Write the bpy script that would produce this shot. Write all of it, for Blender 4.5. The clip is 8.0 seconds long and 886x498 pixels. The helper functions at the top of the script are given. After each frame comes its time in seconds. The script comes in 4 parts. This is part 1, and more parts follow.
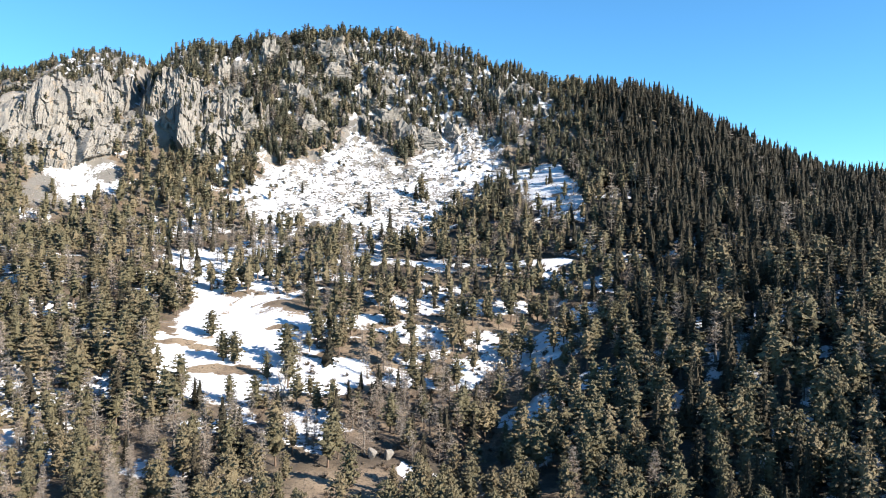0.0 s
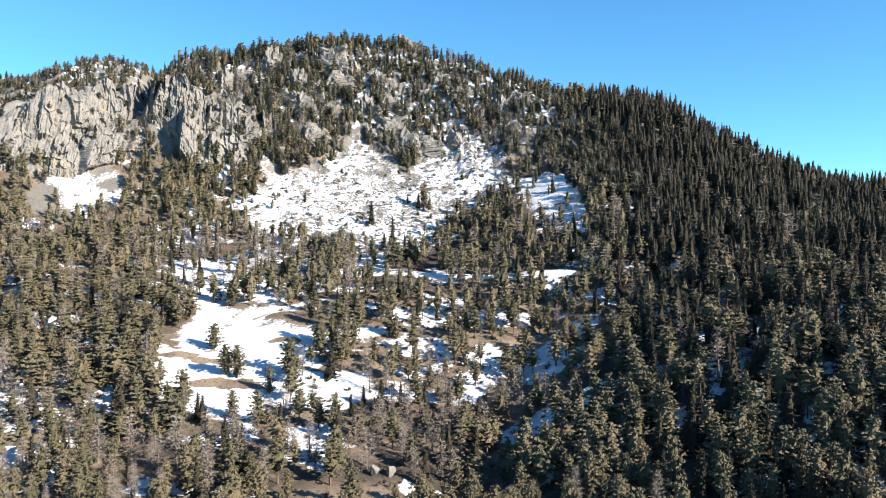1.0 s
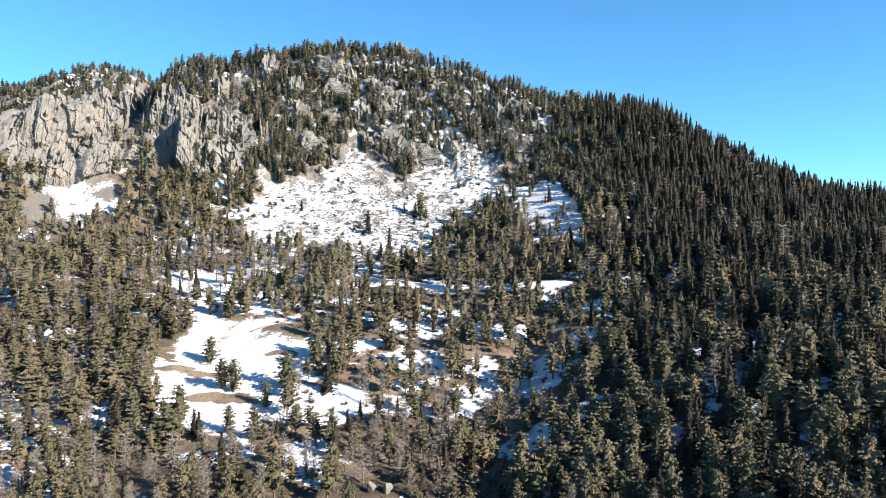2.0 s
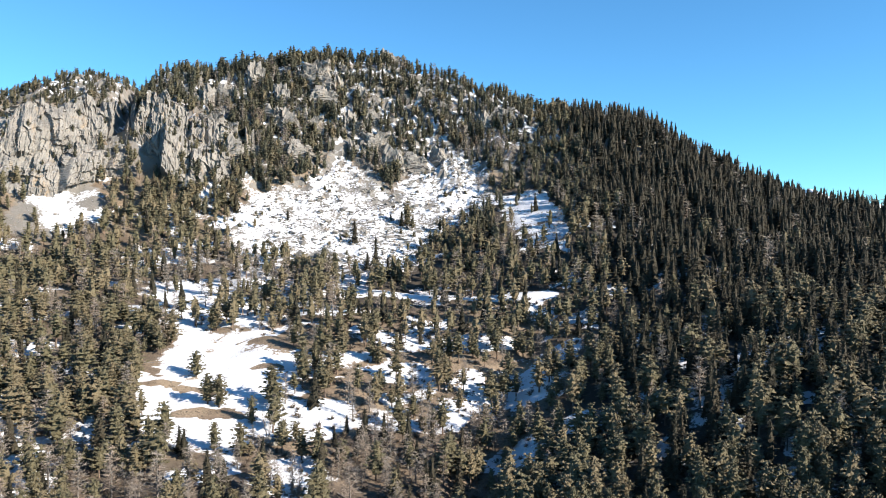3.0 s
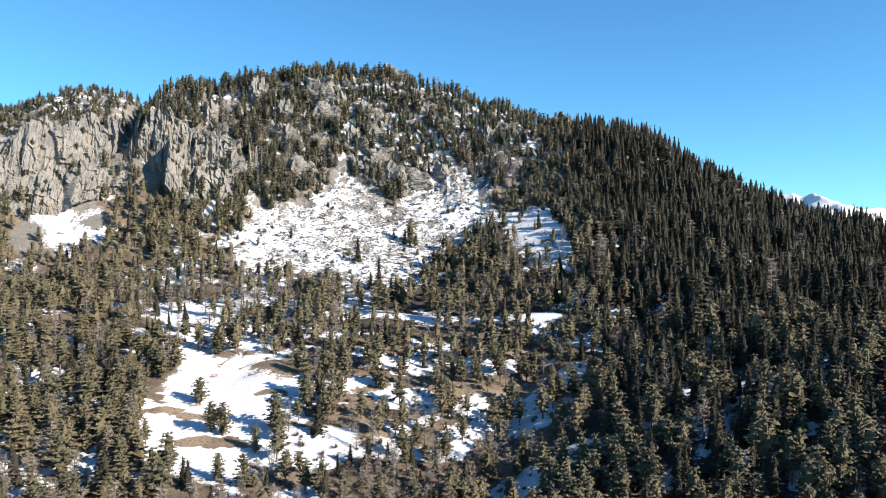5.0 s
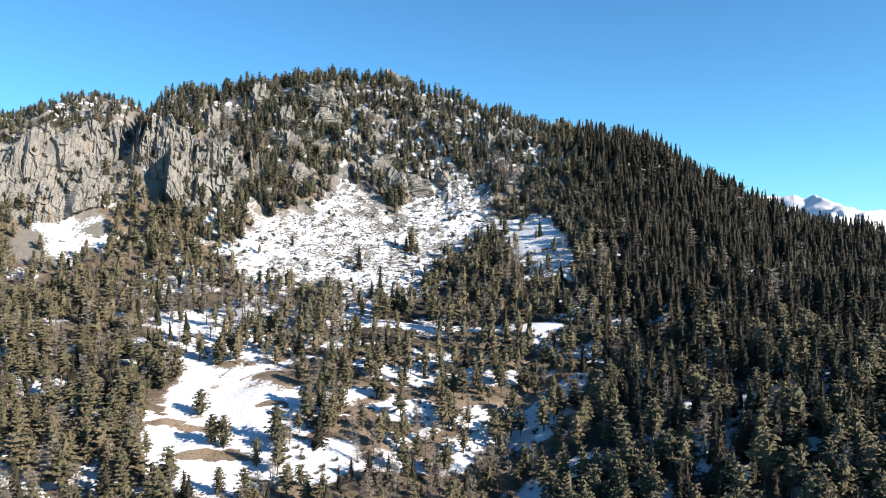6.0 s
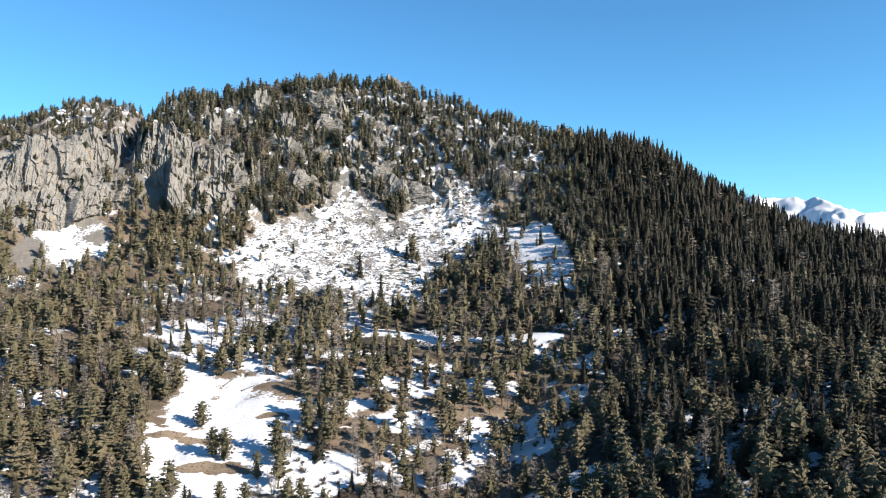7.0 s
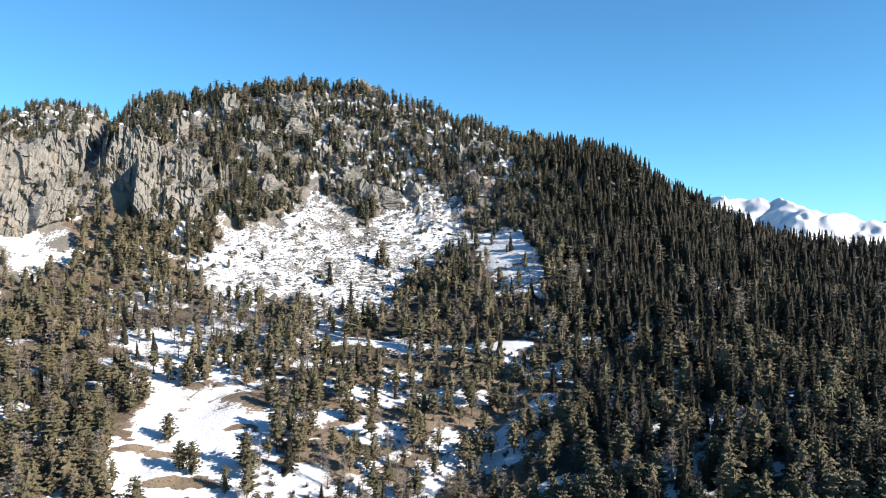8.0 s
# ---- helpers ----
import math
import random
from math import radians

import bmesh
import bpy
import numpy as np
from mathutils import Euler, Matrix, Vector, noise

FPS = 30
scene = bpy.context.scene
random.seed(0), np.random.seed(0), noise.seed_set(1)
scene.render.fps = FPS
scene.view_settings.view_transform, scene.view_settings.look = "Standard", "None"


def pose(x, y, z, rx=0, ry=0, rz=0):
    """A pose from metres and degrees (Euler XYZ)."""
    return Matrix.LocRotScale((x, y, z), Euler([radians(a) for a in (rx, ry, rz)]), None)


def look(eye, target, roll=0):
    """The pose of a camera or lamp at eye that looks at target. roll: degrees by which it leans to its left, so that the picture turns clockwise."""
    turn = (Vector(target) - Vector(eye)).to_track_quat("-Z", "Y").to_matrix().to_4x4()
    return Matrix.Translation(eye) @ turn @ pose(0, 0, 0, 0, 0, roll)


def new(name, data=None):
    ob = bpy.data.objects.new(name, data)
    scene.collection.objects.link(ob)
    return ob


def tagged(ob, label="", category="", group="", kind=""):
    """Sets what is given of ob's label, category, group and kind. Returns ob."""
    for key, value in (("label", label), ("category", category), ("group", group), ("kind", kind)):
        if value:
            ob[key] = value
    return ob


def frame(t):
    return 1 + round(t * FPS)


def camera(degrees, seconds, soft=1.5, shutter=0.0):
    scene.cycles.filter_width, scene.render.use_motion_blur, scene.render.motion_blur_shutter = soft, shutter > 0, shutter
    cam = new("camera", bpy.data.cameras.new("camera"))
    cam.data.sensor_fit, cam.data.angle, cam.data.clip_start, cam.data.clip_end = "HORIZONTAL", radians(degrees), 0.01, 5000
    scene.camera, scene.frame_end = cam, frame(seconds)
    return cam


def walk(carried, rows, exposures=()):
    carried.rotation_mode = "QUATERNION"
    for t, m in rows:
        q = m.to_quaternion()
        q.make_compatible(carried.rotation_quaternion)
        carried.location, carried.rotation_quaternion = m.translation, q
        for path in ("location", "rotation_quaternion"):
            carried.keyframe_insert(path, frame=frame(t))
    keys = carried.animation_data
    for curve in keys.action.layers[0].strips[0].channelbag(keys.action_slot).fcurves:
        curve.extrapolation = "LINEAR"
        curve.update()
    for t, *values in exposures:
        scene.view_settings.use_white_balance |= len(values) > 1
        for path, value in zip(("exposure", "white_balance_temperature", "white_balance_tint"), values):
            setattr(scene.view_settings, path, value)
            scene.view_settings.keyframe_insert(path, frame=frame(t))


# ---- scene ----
cam = camera(60.0, 8.0, soft=0.95)
METRES, EYE, TILT, LEAN, TURN = 32.0, 80.0, -1.15, 0.0, 0.0
ROWS = [
    (0.0, 0.0, 0.0, 0.0, 0.0, 0.0, -0.0),
    (0.5, -0.0004, -0.0009, 0.0612, 0.09, 0.08, -0.03),
    (1.0, -0.0025, -0.002, 0.1224, 0.17, 0.15, -0.05),
    (1.5, -0.0046, -0.0037, 0.1832, 0.26, 0.22, -0.06),
    (3.0, -0.0018, -0.0079, 0.3682, -1.07, 0.43, 0.01),
    (3.5, -0.0048, -0.0102, 0.4304, -1.01, 0.5, 0.06),
    (4.0, -0.0067, -0.0125, 0.493, -0.95, 0.55, 0.08),
    (4.5, -0.0074, -0.0128, 0.5559, -0.9, 0.61, 0.07),
    (6.0, -0.0068, -0.0138, 0.7411, -0.77, 0.71, -0.01),
    (6.5, -0.0088, -0.0155, 0.8031, -0.73, 0.72, -0.08),
    (7.0, -0.0092, -0.0173, 0.8683, -0.72, 0.75, -0.09),
    (7.5, -0.006, -0.0184, 0.9346, -1.58, 0.7, -0.13),
    (8.0, -0.0067, -0.0202, 0.9993, -2.92, 0.66, -0.13),
]
walk(cam, [(t, pose(0, 0, EYE, TILT, LEAN, TURN) @ pose(METRES * x, METRES * y, METRES * z, 90 + pitch, roll, yaw)) for t, x, y, z, yaw, pitch, roll in ROWS],
     exposures=((0.0, 1.43), (4.0, 1.22), (8.0, 1.09)))

# ---------------------------------------------------------------- world, sun
SUN_ELEV, SUN_SIDE = radians(26.0), radians(116.0)      # height over the horizon, clockwise from +y
sun_dir = Vector((math.sin(SUN_SIDE) * math.cos(SUN_ELEV), math.cos(SUN_SIDE) * math.cos(SUN_ELEV), math.sin(SUN_ELEV)))
world = bpy.data.worlds.new("world")
scene.world = world
world.use_nodes = True
wn = world.node_tree.nodes
sky = wn.new("ShaderNodeTexSky")
sky.sky_type, sky.sun_disc = "NISHITA", False
sky.sun_elevation, sky.sun_rotation = SUN_ELEV, SUN_SIDE
sky.altitude, sky.air_density, sky.dust_density, sky.ozone_density = 1800, 1.0, 0.5, 2.0
wn["Background"].inputs["Strength"].default_value = 0.076
clear = wn.new("ShaderNodeMix")                          # a deep, clean winter blue
clear.data_type, clear.blend_type = "RGBA", "MULTIPLY"
clear.inputs[0].default_value, clear.inputs[7].default_value = 1.0, (0.50, 1.00, 1.24, 1)
world.node_tree.links.new(sky.outputs[0], clear.inputs[6])
world.node_tree.links.new(clear.outputs[2], wn["Background"].inputs["Color"])
sun_data = bpy.data.lights.new("sun", "SUN")
sun_data.energy, sun_data.angle, sun_data.color = 5.0, radians(0.55), (1.0, 0.90, 0.78)
sun = new("sun", sun_data)
sun.matrix_world = look((0, 0, 900), Vector((0, 0, 900)) - sun_dir * 100)


# ---------------------------------------------------------------- noise on arrays
def hashed(ix, iy, seed):
    n = (ix.astype(np.int64) * 374761393 + iy.astype(np.int64) * 668265263 + seed * 974634777) & 0xFFFFFFFF
    n = ((n ^ (n >> 13)) * 1274126177) & 0xFFFFFFFF
    n = ((n ^ (n >> 16)) * 2246822519) & 0xFFFFFFFF
    return ((n ^ (n >> 15)) & 0xFFFFFF) / float(0xFFFFFF)


def vnoise(x, y, seed=0):
    """Smooth noise, -1 to 1."""
    x, y = np.asarray(x, float), np.asarray(y, float)
    ix, iy = np.floor(x), np.floor(y)
    fx, fy = x - ix, y - iy
    fx, fy = fx * fx * fx * (fx * (fx * 6 - 15) + 10), fy * fy * fy * (fy * (fy * 6 - 15) + 10)
    a, b = hashed(ix, iy, seed), hashed(ix + 1, iy, seed)
    c, d = hashed(ix, iy + 1, seed), hashed(ix + 1, iy + 1, seed)
    return 2 * ((a * (1 - fx) + b * fx) * (1 - fy) + (c * (1 - fx) + d * fx) * fy) - 1


def fbm(x, y, octaves=4, seed=0):
    total, gain, norm = 0.0, 1.0, 0.0
    for i in range(octaves):
        total = total + gain * vnoise(x * 2.03 ** i + 17.3 * i, y * 2.03 ** i - 9.1 * i, seed + i)
        norm += gain
        gain *= 0.5
    return total / norm * 1.4


def facets(x, y, seed=0, slant=1.0):
    """Tilted, fractured blocks: each cell is a plane of its own height and slant, about -1 to 1."""
    ix, iy = np.floor(x), np.floor(y)
    best = np.full(np.shape(x), 9.0)
    out = np.zeros(np.shape(x))
    for dx in (-1, 0, 1):
        for dy in (-1, 0, 1):
            cx, cy = ix + dx, iy + dy
            px = cx + 0.1 + 0.8 * hashed(cx, cy, seed)
            py = cy + 0.1 + 0.8 * hashed(cx, cy, seed + 7)
            d = (px - x) ** 2 + (py - y) ** 2
            value = (2 * hashed(cx, cy, seed + 13) - 1) * 0.8 \
                + slant * ((x - px) * (2 * hashed(cx, cy, seed + 23) - 1) * 1.3 + (y - py) * (2 * hashed(cx, cy, seed + 31) - 1) * 0.9)
            out = np.where(d < best, value, out)
            best = np.minimum(d, best)
    return out


def ramp(x, a, b):
    t = np.clip((x - a) / (b - a), 0, 1)
    return t * t * (3 - 2 * t)


# ---------------------------------------------------------------- the lie of the land
STEPS_Y = np.array([0, 150, 230, 300, 380, 420, 460, 500, 560, 620.0])
SECTIONS = {}


def section(x, *heights):
    """Ground heights along one line up the mountain, at STEPS_Y."""
    SECTIONS[x] = heights


section(-330, 15, 45, 64, 82, 110, 126, 152, 177, 192, 192)
section(-230, 8, 37, 55, 73, 106, 136, 166, 190, 204, 200)
section(-170, 4, 32, 48, 66, 90, 120, 164, 187, 209, 208)
section(-100, 0, 23, 37, 58, 84, 106, 139, 176, 217, 216)
section(-40, -1, 17, 31, 54, 78, 97, 121, 156, 217, 222)
section(20, -1, 13, 27, 52, 81, 98, 120, 149, 202, 202)
section(75, 2, 20, 43, 60, 93, 110, 131, 158, 186, 174)
section(140, 7, 33, 54, 72, 98, 117, 140, 163, 158, 142)
section(180, 9, 36, 54, 71, 94, 110, 129, 133, 118, 102)
section(215, 11, 39, 54, 70, 90, 103, 110, 103, 84, 72)
section(320, 6, 37, 53, 71, 90, 97, 95, 86, 72, 62)


def smooth_table(xs, table, x):
    """Cubic glide (Catmull-Rom with uneven steps) over the first axis of the table."""
    xs = np.asarray(xs, float)
    slope = np.gradient(table, xs, axis=0)
    i = np.clip(np.searchsorted(xs, x) - 1, 0, len(xs) - 2)
    step = xs[i + 1] - xs[i]
    t = np.clip((x - xs[i]) / step, 0, 1)[:, None]
    step = step[:, None]
    return ((2 * t ** 3 - 3 * t ** 2 + 1) * table[i] + (t ** 3 - 2 * t ** 2 + t) * step * slope[i]
            + (3 * t ** 2 - 2 * t ** 3) * table[i + 1] + (t ** 3 - t ** 2) * step * slope[i + 1])


FINE_X, FINE_Y = np.arange(-330, 321, 2.0), np.arange(0, 621, 2.0)
_rows = np.array([SECTIONS[k] for k in sorted(SECTIONS)], float)
_fine = smooth_table(sorted(SECTIONS), _rows, FINE_X)
PLAN = smooth_table(STEPS_Y, _fine.T, FINE_Y)            # [y, x]


def broad(x, y):
    gx = np.clip((x + 330) / 2, 0, len(FINE_X) - 1.001)
    gy = np.clip(y / 2, 0, len(FINE_Y) - 1.001)
    ix, iy = gx.astype(int), gy.astype(int)
    fx, fy = gx - ix, gy - iy
    return ((PLAN[iy, ix] * (1 - fx) + PLAN[iy, ix + 1] * fx) * (1 - fy)
            + (PLAN[iy + 1, ix] * (1 - fx) + PLAN[iy + 1, ix + 1] * fx) * fy)


def inside(x, y, corners, soft):
    """1 inside a plan polygon, 0 outside, with a soft rim."""
    hit = np.zeros(np.shape(x), bool)
    near = np.full(np.shape(x), 1e9)
    for (ax, ay), (bx, by) in zip(corners, corners[1:] + corners[:1]):
        cross = ((ay > y) != (by > y)) & (x < (bx - ax) * (y - ay) / (by - ay + 1e-9) + ax)
        hit ^= cross
        t = np.clip(((x - ax) * (bx - ax) + (y - ay) * (by - ay)) / ((bx - ax) ** 2 + (by - ay) ** 2), 0, 1)
        near = np.minimum(near, np.hypot(x - ax - t * (bx - ax), y - ay - t * (by - ay)))
    return np.clip(0.5 + np.where(hit, near, -near) / (2 * soft), 0, 1)


def blob(x, y, cx, cy, rx, ry):
    return np.clip(1.6 - 1.6 * np.hypot((x - cx) / rx, (y - cy) / ry), 0, 1)


# open snow between the trees: x, y, half width, half depth
PATCHES = ((-18, 275, 16, 6), (-39, 243, 8, 6), (-33, 249, 8, 9), (-48, 243, 6, 6), (-2, 275, 7, 6), (14.5, 274, 6, 7), (12, 250, 5, 8), (32, 262, 8, 4.5),
           (24, 226, 10, 7), (54, 288, 4, 9), (6, 316, 8, 5), (-28, 308, 5, 4), (18, 299, 8, 7), (-7, 194, 8, 6), (-34, 217, 6, 5), (46, 236, 5, 6),
           (-11, 296, 7, 4), (-58, 216, 8, 6), (-12, 258, 9, 7), (-67, 207, 7, 7), (-43, 260, 5, 8), (79, 281, 4, 8), (62, 306, 4, 6))
BARES = ((-25, 291, 12, 4), (15, 240, 9, 5), (26, 246, 9, 6), (-26, 263, 8, 3), (-19, 201, 12, 7), (-38, 290, 10, 4), (38, 248, 6, 5), (-36, 228, 12, 4))
MEADOW = [(-98, 262), (-93, 296), (-66, 300), (-44, 281), (-47, 262), (-53, 236), (-60, 216), (-80, 222)]
TALUS = [(-116, 400), (-98, 437), (-72, 453), (-58, 484), (-38, 476), (-22, 460), (2, 504), (34, 486), (40, 446), (8, 418),
         (-1, 400), (-7, 374), (-25, 366), (-53, 386), (-88, 382)]
SMALL_TALUS = [(-212, 372), (-207, 406), (-194, 422), (-176, 416), (-160, 394), (-190, 374)]
SNOW_LANE = [(37, 454), (60, 448), (76, 412), (69, 366), (46, 376)]
GULLY = [(-6, 175), (-14, 190), (6, 214), (14, 236), (30, 262), (44, 262), (38, 232), (28, 205), (24, 175)]
OPEN_WOOD = [(-70, 330), (54, 326), (62, 300), (40, 255), (20, 215), (-40, 205), (-60, 222), (-44, 270), (-50, 290), (-90, 305)]
BROWN_BANK = [(-36, 160), (-37, 186), (-27, 196), (-13, 196), (-10, 180), (-10, 160)]
THICKET = [(-30, 236), (12, 240), (16, 226), (10, 196), (-10, 200), (-26, 208)]
UPPER_STRIP = [(-122, 340), (-104, 346), (-84, 342), (-78, 310), (-90, 294), (-100, 314)]


SUMMIT = [(-165, 458), (-100, 452), (-60, 488), (-24, 464), (2, 506), (40, 480), (66, 520), (-10, 578), (-120, 552), (-178, 500)]


def road_line(x):
    """The forest road climbs gently to the west."""
    return 341 - 0.24 * x


def notch_line(y):
    """The gap beside the cliff runs up and away to the west."""
    return -181 - 0.21 * (y - 445)


def ground(x, y):
    """Height of the ground anywhere, in metres."""
    x, y = np.asarray(x, float), np.asarray(y, float)
    z = broad(np.clip(x, -330, 320), np.clip(y, 0, 620))
    away = np.maximum(np.maximum(-330 - x, x - 320), 0)
    back = np.maximum(y - 620, 0)
    front = np.maximum(-y, 0)
    low = -25 + 14 * fbm(x / 420, y / 420, 3, 40)
    z = z + (low - z) * ramp(np.maximum(away / 620, np.maximum(back / 520, front / 700)), 0, 1)
    z = z + 0.7 * facets(x / 6, y / 5, 8) * inside(x, y, TALUS, 8)
    rough = ramp(z, 100, 150) * (1 - ramp(back + away, 0, 200))
    z = z + 1.5 * fbm(x / 28, y / 28, 4, 3) + 0.35 * fbm(x / 6, y / 6, 3, 9)
    crags = rough * (1 - ramp(x, 60, 120)) * ramp(x, -300, -240)
    z = z + rough * (2.2 * facets(x / 17, y / 13, 5) + 1.2 * facets(x / 7, y / 6, 6)) + crags * (2.4 * facets(x / 11, y / 15, 15, 0.5) + 1.3 * facets(x / 5, y / 6, 16, 0.6))
    # the gully, worn in between the two slopes
    mid = 14 + (y - 220) * 0.32
    z = z - 4.5 * np.exp(-((x - mid) / 9) ** 2) * ramp(y, 165, 195) * (1 - ramp(y, 290, 330))
    # the notch beside the cliff
    z = z - 17 * np.exp(-((x - notch_line(y)) / 5.2) ** 2) * ramp(y, 436, 452) * (1 - ramp(y, 560, 600))
    z = z - 6 * np.exp(-((x - notch_line(y) + 3) / 14.0) ** 2) * ramp(y, 465, 490) + 1 * np.exp(-((x + 244) / 22.0) ** 2) * ramp(y, 480, 520) - 4 * ramp(-x, 235, 275) * ramp(y, 470, 500) * (1 - ramp(-x, 320, 420))
    # a forest road cut level across the slope
    z = z + 1.0 * np.exp(-((y - road_line(x)) / 3) ** 2) * ramp(x, -60, -40) * (1 - ramp(x, 48, 62))
    return z


def ground1(x, y):
    return float(ground(np.array([float(x)]), np.array([float(y)]))[0])


def snow_cover(x, y):
    """How much snow lies at a place: over 0.5 it covers the ground."""
    s = 0.27 + 0.40 * fbm(x / 20, y / 13, 4, 21) + 0.16 * fbm(x / 4.5, y / 4, 3, 27)
    talus = inside(x, y, TALUS, 5)
    s = s + talus * (0.33 + 0.12 * fbm(x / 4, y / 4, 4, 29) - 0.28 * fbm(x / 20, y / 13, 4, 21)) - 0.12 * inside(x, y, [(-62, 488), (-34, 474), (-26, 450), (-44, 446)], 8)
    s = s + 0.50 * inside(x, y, MEADOW, 5) + 0.15 * inside(x, y, SMALL_TALUS, 6)
    s = s + 0.40 * inside(x, y, SNOW_LANE, 4) + 0.02 * inside(x, y, GULLY, 4) + 0.18 * inside(x, y, OPEN_WOOD, 10)
    s = s + 0.30 * inside(x, y, UPPER_STRIP, 6) + 0.30 * blob(x, y, -190, 398, 20, 16)
    s = s + 0.22 * inside(x, y, [(-140, 330), (-120, 400), (-60, 380), (-20, 362), (-30, 325), (-70, 300), (-100, 306)], 10)
    s = s - 0.9 * inside(x, y, BROWN_BANK, 4)
    s = s + 0.13 * ramp(-x, 70, 100) * (1 - ramp(y, 360, 400))
    s = s + 0.34 * blob(x, y, -140, 406, 40, 22)
    thicket = inside(x, y, THICKET, 5)
    s = s - 0.34 * thicket
    wx, wy = x + 5 * fbm(x / 9, y / 9, 3, 33), y + 3 * fbm(x / 8, y / 8, 3, 35)
    for cx, cy, rx, ry in ((-69, 242, 15, 5), (-58, 291, 13, 4), (-60, 272, 12, 2), (-93, 263, 7, 2), (-82, 256, 16, 2.2),
                           (-45, 226, 7, 8), (-38, 292, 11, 7), (-28, 272, 8, 4), (-112, 398, 10, 8)):
        s = s - 1.1 * blob(wx, wy, cx, cy, rx, ry)
    for cx, cy, rx, ry in PATCHES:
        s = s + 0.55 * blob(wx, wy, cx, cy, rx, ry)
    for cx, cy, rx, ry in BARES:
        s = s - 0.9 * blob(wx, wy, cx, cy, rx, ry)
    for cx, cy, rx, ry in ((64, 338, 6, 9), (84, 282, 6, 9), (101, 246, 5, 5), (109, 216, 6, 5), (96, 197, 6, 5), (46, 282, 8, 5), (30, 300, 8, 5)):
        s = s + 0.75 * blob(wx, wy, cx, cy, rx, ry)
    s = s + 0.9 * np.exp(-((y - road_line(x)) / 2.0) ** 2) * ramp(x, -60, -40) * (1 - ramp(x, 48, 62))
    s = s + 0.5 * np.exp(-((x - notch_line(y)) / 5.0) ** 2) * ramp(y, 440, 452) * (1 - ramp(y, 520, 550))
    upper = ramp(y, 455, 490)
    s = s + upper * (0.42 * fbm(x / 2.8, y / 2.8, 3, 37) - 0.24 * fbm(x / 20, y / 13, 4, 21))
    s = s + 0.27 * ramp(y, 470, 520) * (1 - ramp(x, 70, 110)) + 0.05 * ramp(x - 0.3 * y, 0, 40) + 0.12 * ramp(x, 40, 80) * (1 - ramp(y, 290, 360))
    return s


def stone_cover(x, y):
    """How stony the bare ground is."""
    s = np.maximum(inside(x, y, TALUS, 4), inside(x, y, SMALL_TALUS, 4))
    return np.clip(np.maximum(s, 0.75 * ramp(y, 440, 500) * (1 - ramp(x, 60, 120))), 0, 1)


def litter_and_shade(x, y):
    """Where old needles and painted tree shade darken the forest floor."""
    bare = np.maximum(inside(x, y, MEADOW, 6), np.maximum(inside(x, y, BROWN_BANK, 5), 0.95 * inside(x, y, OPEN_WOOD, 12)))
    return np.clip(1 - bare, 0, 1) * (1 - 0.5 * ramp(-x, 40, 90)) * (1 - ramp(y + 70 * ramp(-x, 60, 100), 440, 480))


# ---------------------------------------------------------------- materials
def material(name):
    m = bpy.data.materials.new(name)
    m.use_nodes = True
    nt = m.node_tree
    return m, nt, nt.nodes["Principled BSDF"]


def node(nt, kind, **inputs):
    n = nt.nodes.new(kind)
    for k, v in inputs.items():
        n.inputs[k.replace("_", " ")].default_value = v
    return n


def noise_node(nt, scale, detail=4.0, rough=0.55, stretch=None):
    co = nt.nodes.new("ShaderNodeNewGeometry")
    n = node(nt, "ShaderNodeTexNoise", Scale=scale, Detail=detail, Roughness=rough)
    if stretch:
        mp = nt.nodes.new("ShaderNodeMapping")
        mp.inputs["Scale"].default_value = stretch
        nt.links.new(co.outputs["Position"], mp.inputs["Vector"])
        nt.links.new(mp.outputs[0], n.inputs["Vector"])
    else:
        nt.links.new(co.outputs["Position"], n.inputs["Vector"])
    return n.outputs["Fac"]


def math_node(nt, op, a, b=0.0, c=0.0, clamp=False):
    n = nt.nodes.new("ShaderNodeMath")
    n.operation, n.use_clamp = op, clamp
    for i, v in enumerate((a, b, c)):
        if isinstance(v, (int, float)):
            n.inputs[i].default_value = v
        else:
            nt.links.new(v, n.inputs[i])
    return n.outputs[0]


def step_node(nt, value, a, b):
    n = nt.nodes.new("ShaderNodeMapRange")
    n.interpolation_type = "SMOOTHSTEP"
    n.inputs["From Min"].default_value, n.inputs["From Max"].default_value = a, b
    nt.links.new(value, n.inputs["Value"])
    return n.outputs["Result"]


def blend(nt, fac, a, b):
    n = nt.nodes.new("ShaderNodeMix")
    n.data_type = "RGBA"
    for v, slot in ((fac, 0), (a, 6), (b, 7)):
        if isinstance(v, tuple):
            n.inputs[slot].default_value = (*v, 1)
        elif isinstance(v, float):
            n.inputs[slot].default_value = v
        else:
            nt.links.new(v, n.inputs[slot])
    return n.outputs[2]


def bump(nt, bsdf, height, strength, distance):
    b = node(nt, "ShaderNodeBump", Strength=strength, Distance=distance)
    nt.links.new(height, b.inputs["Height"])
    nt.links.new(b.outputs[0], bsdf.inputs["Normal"])


def up_normal(nt):
    g = nt.nodes.new("ShaderNodeNewGeometry")
    s = nt.nodes.new("ShaderNodeSeparateXYZ")
    nt.links.new(g.outputs["Normal"], s.inputs[0])
    return s.outputs["Z"]


SNOW = (0.57, 0.58, 0.605)


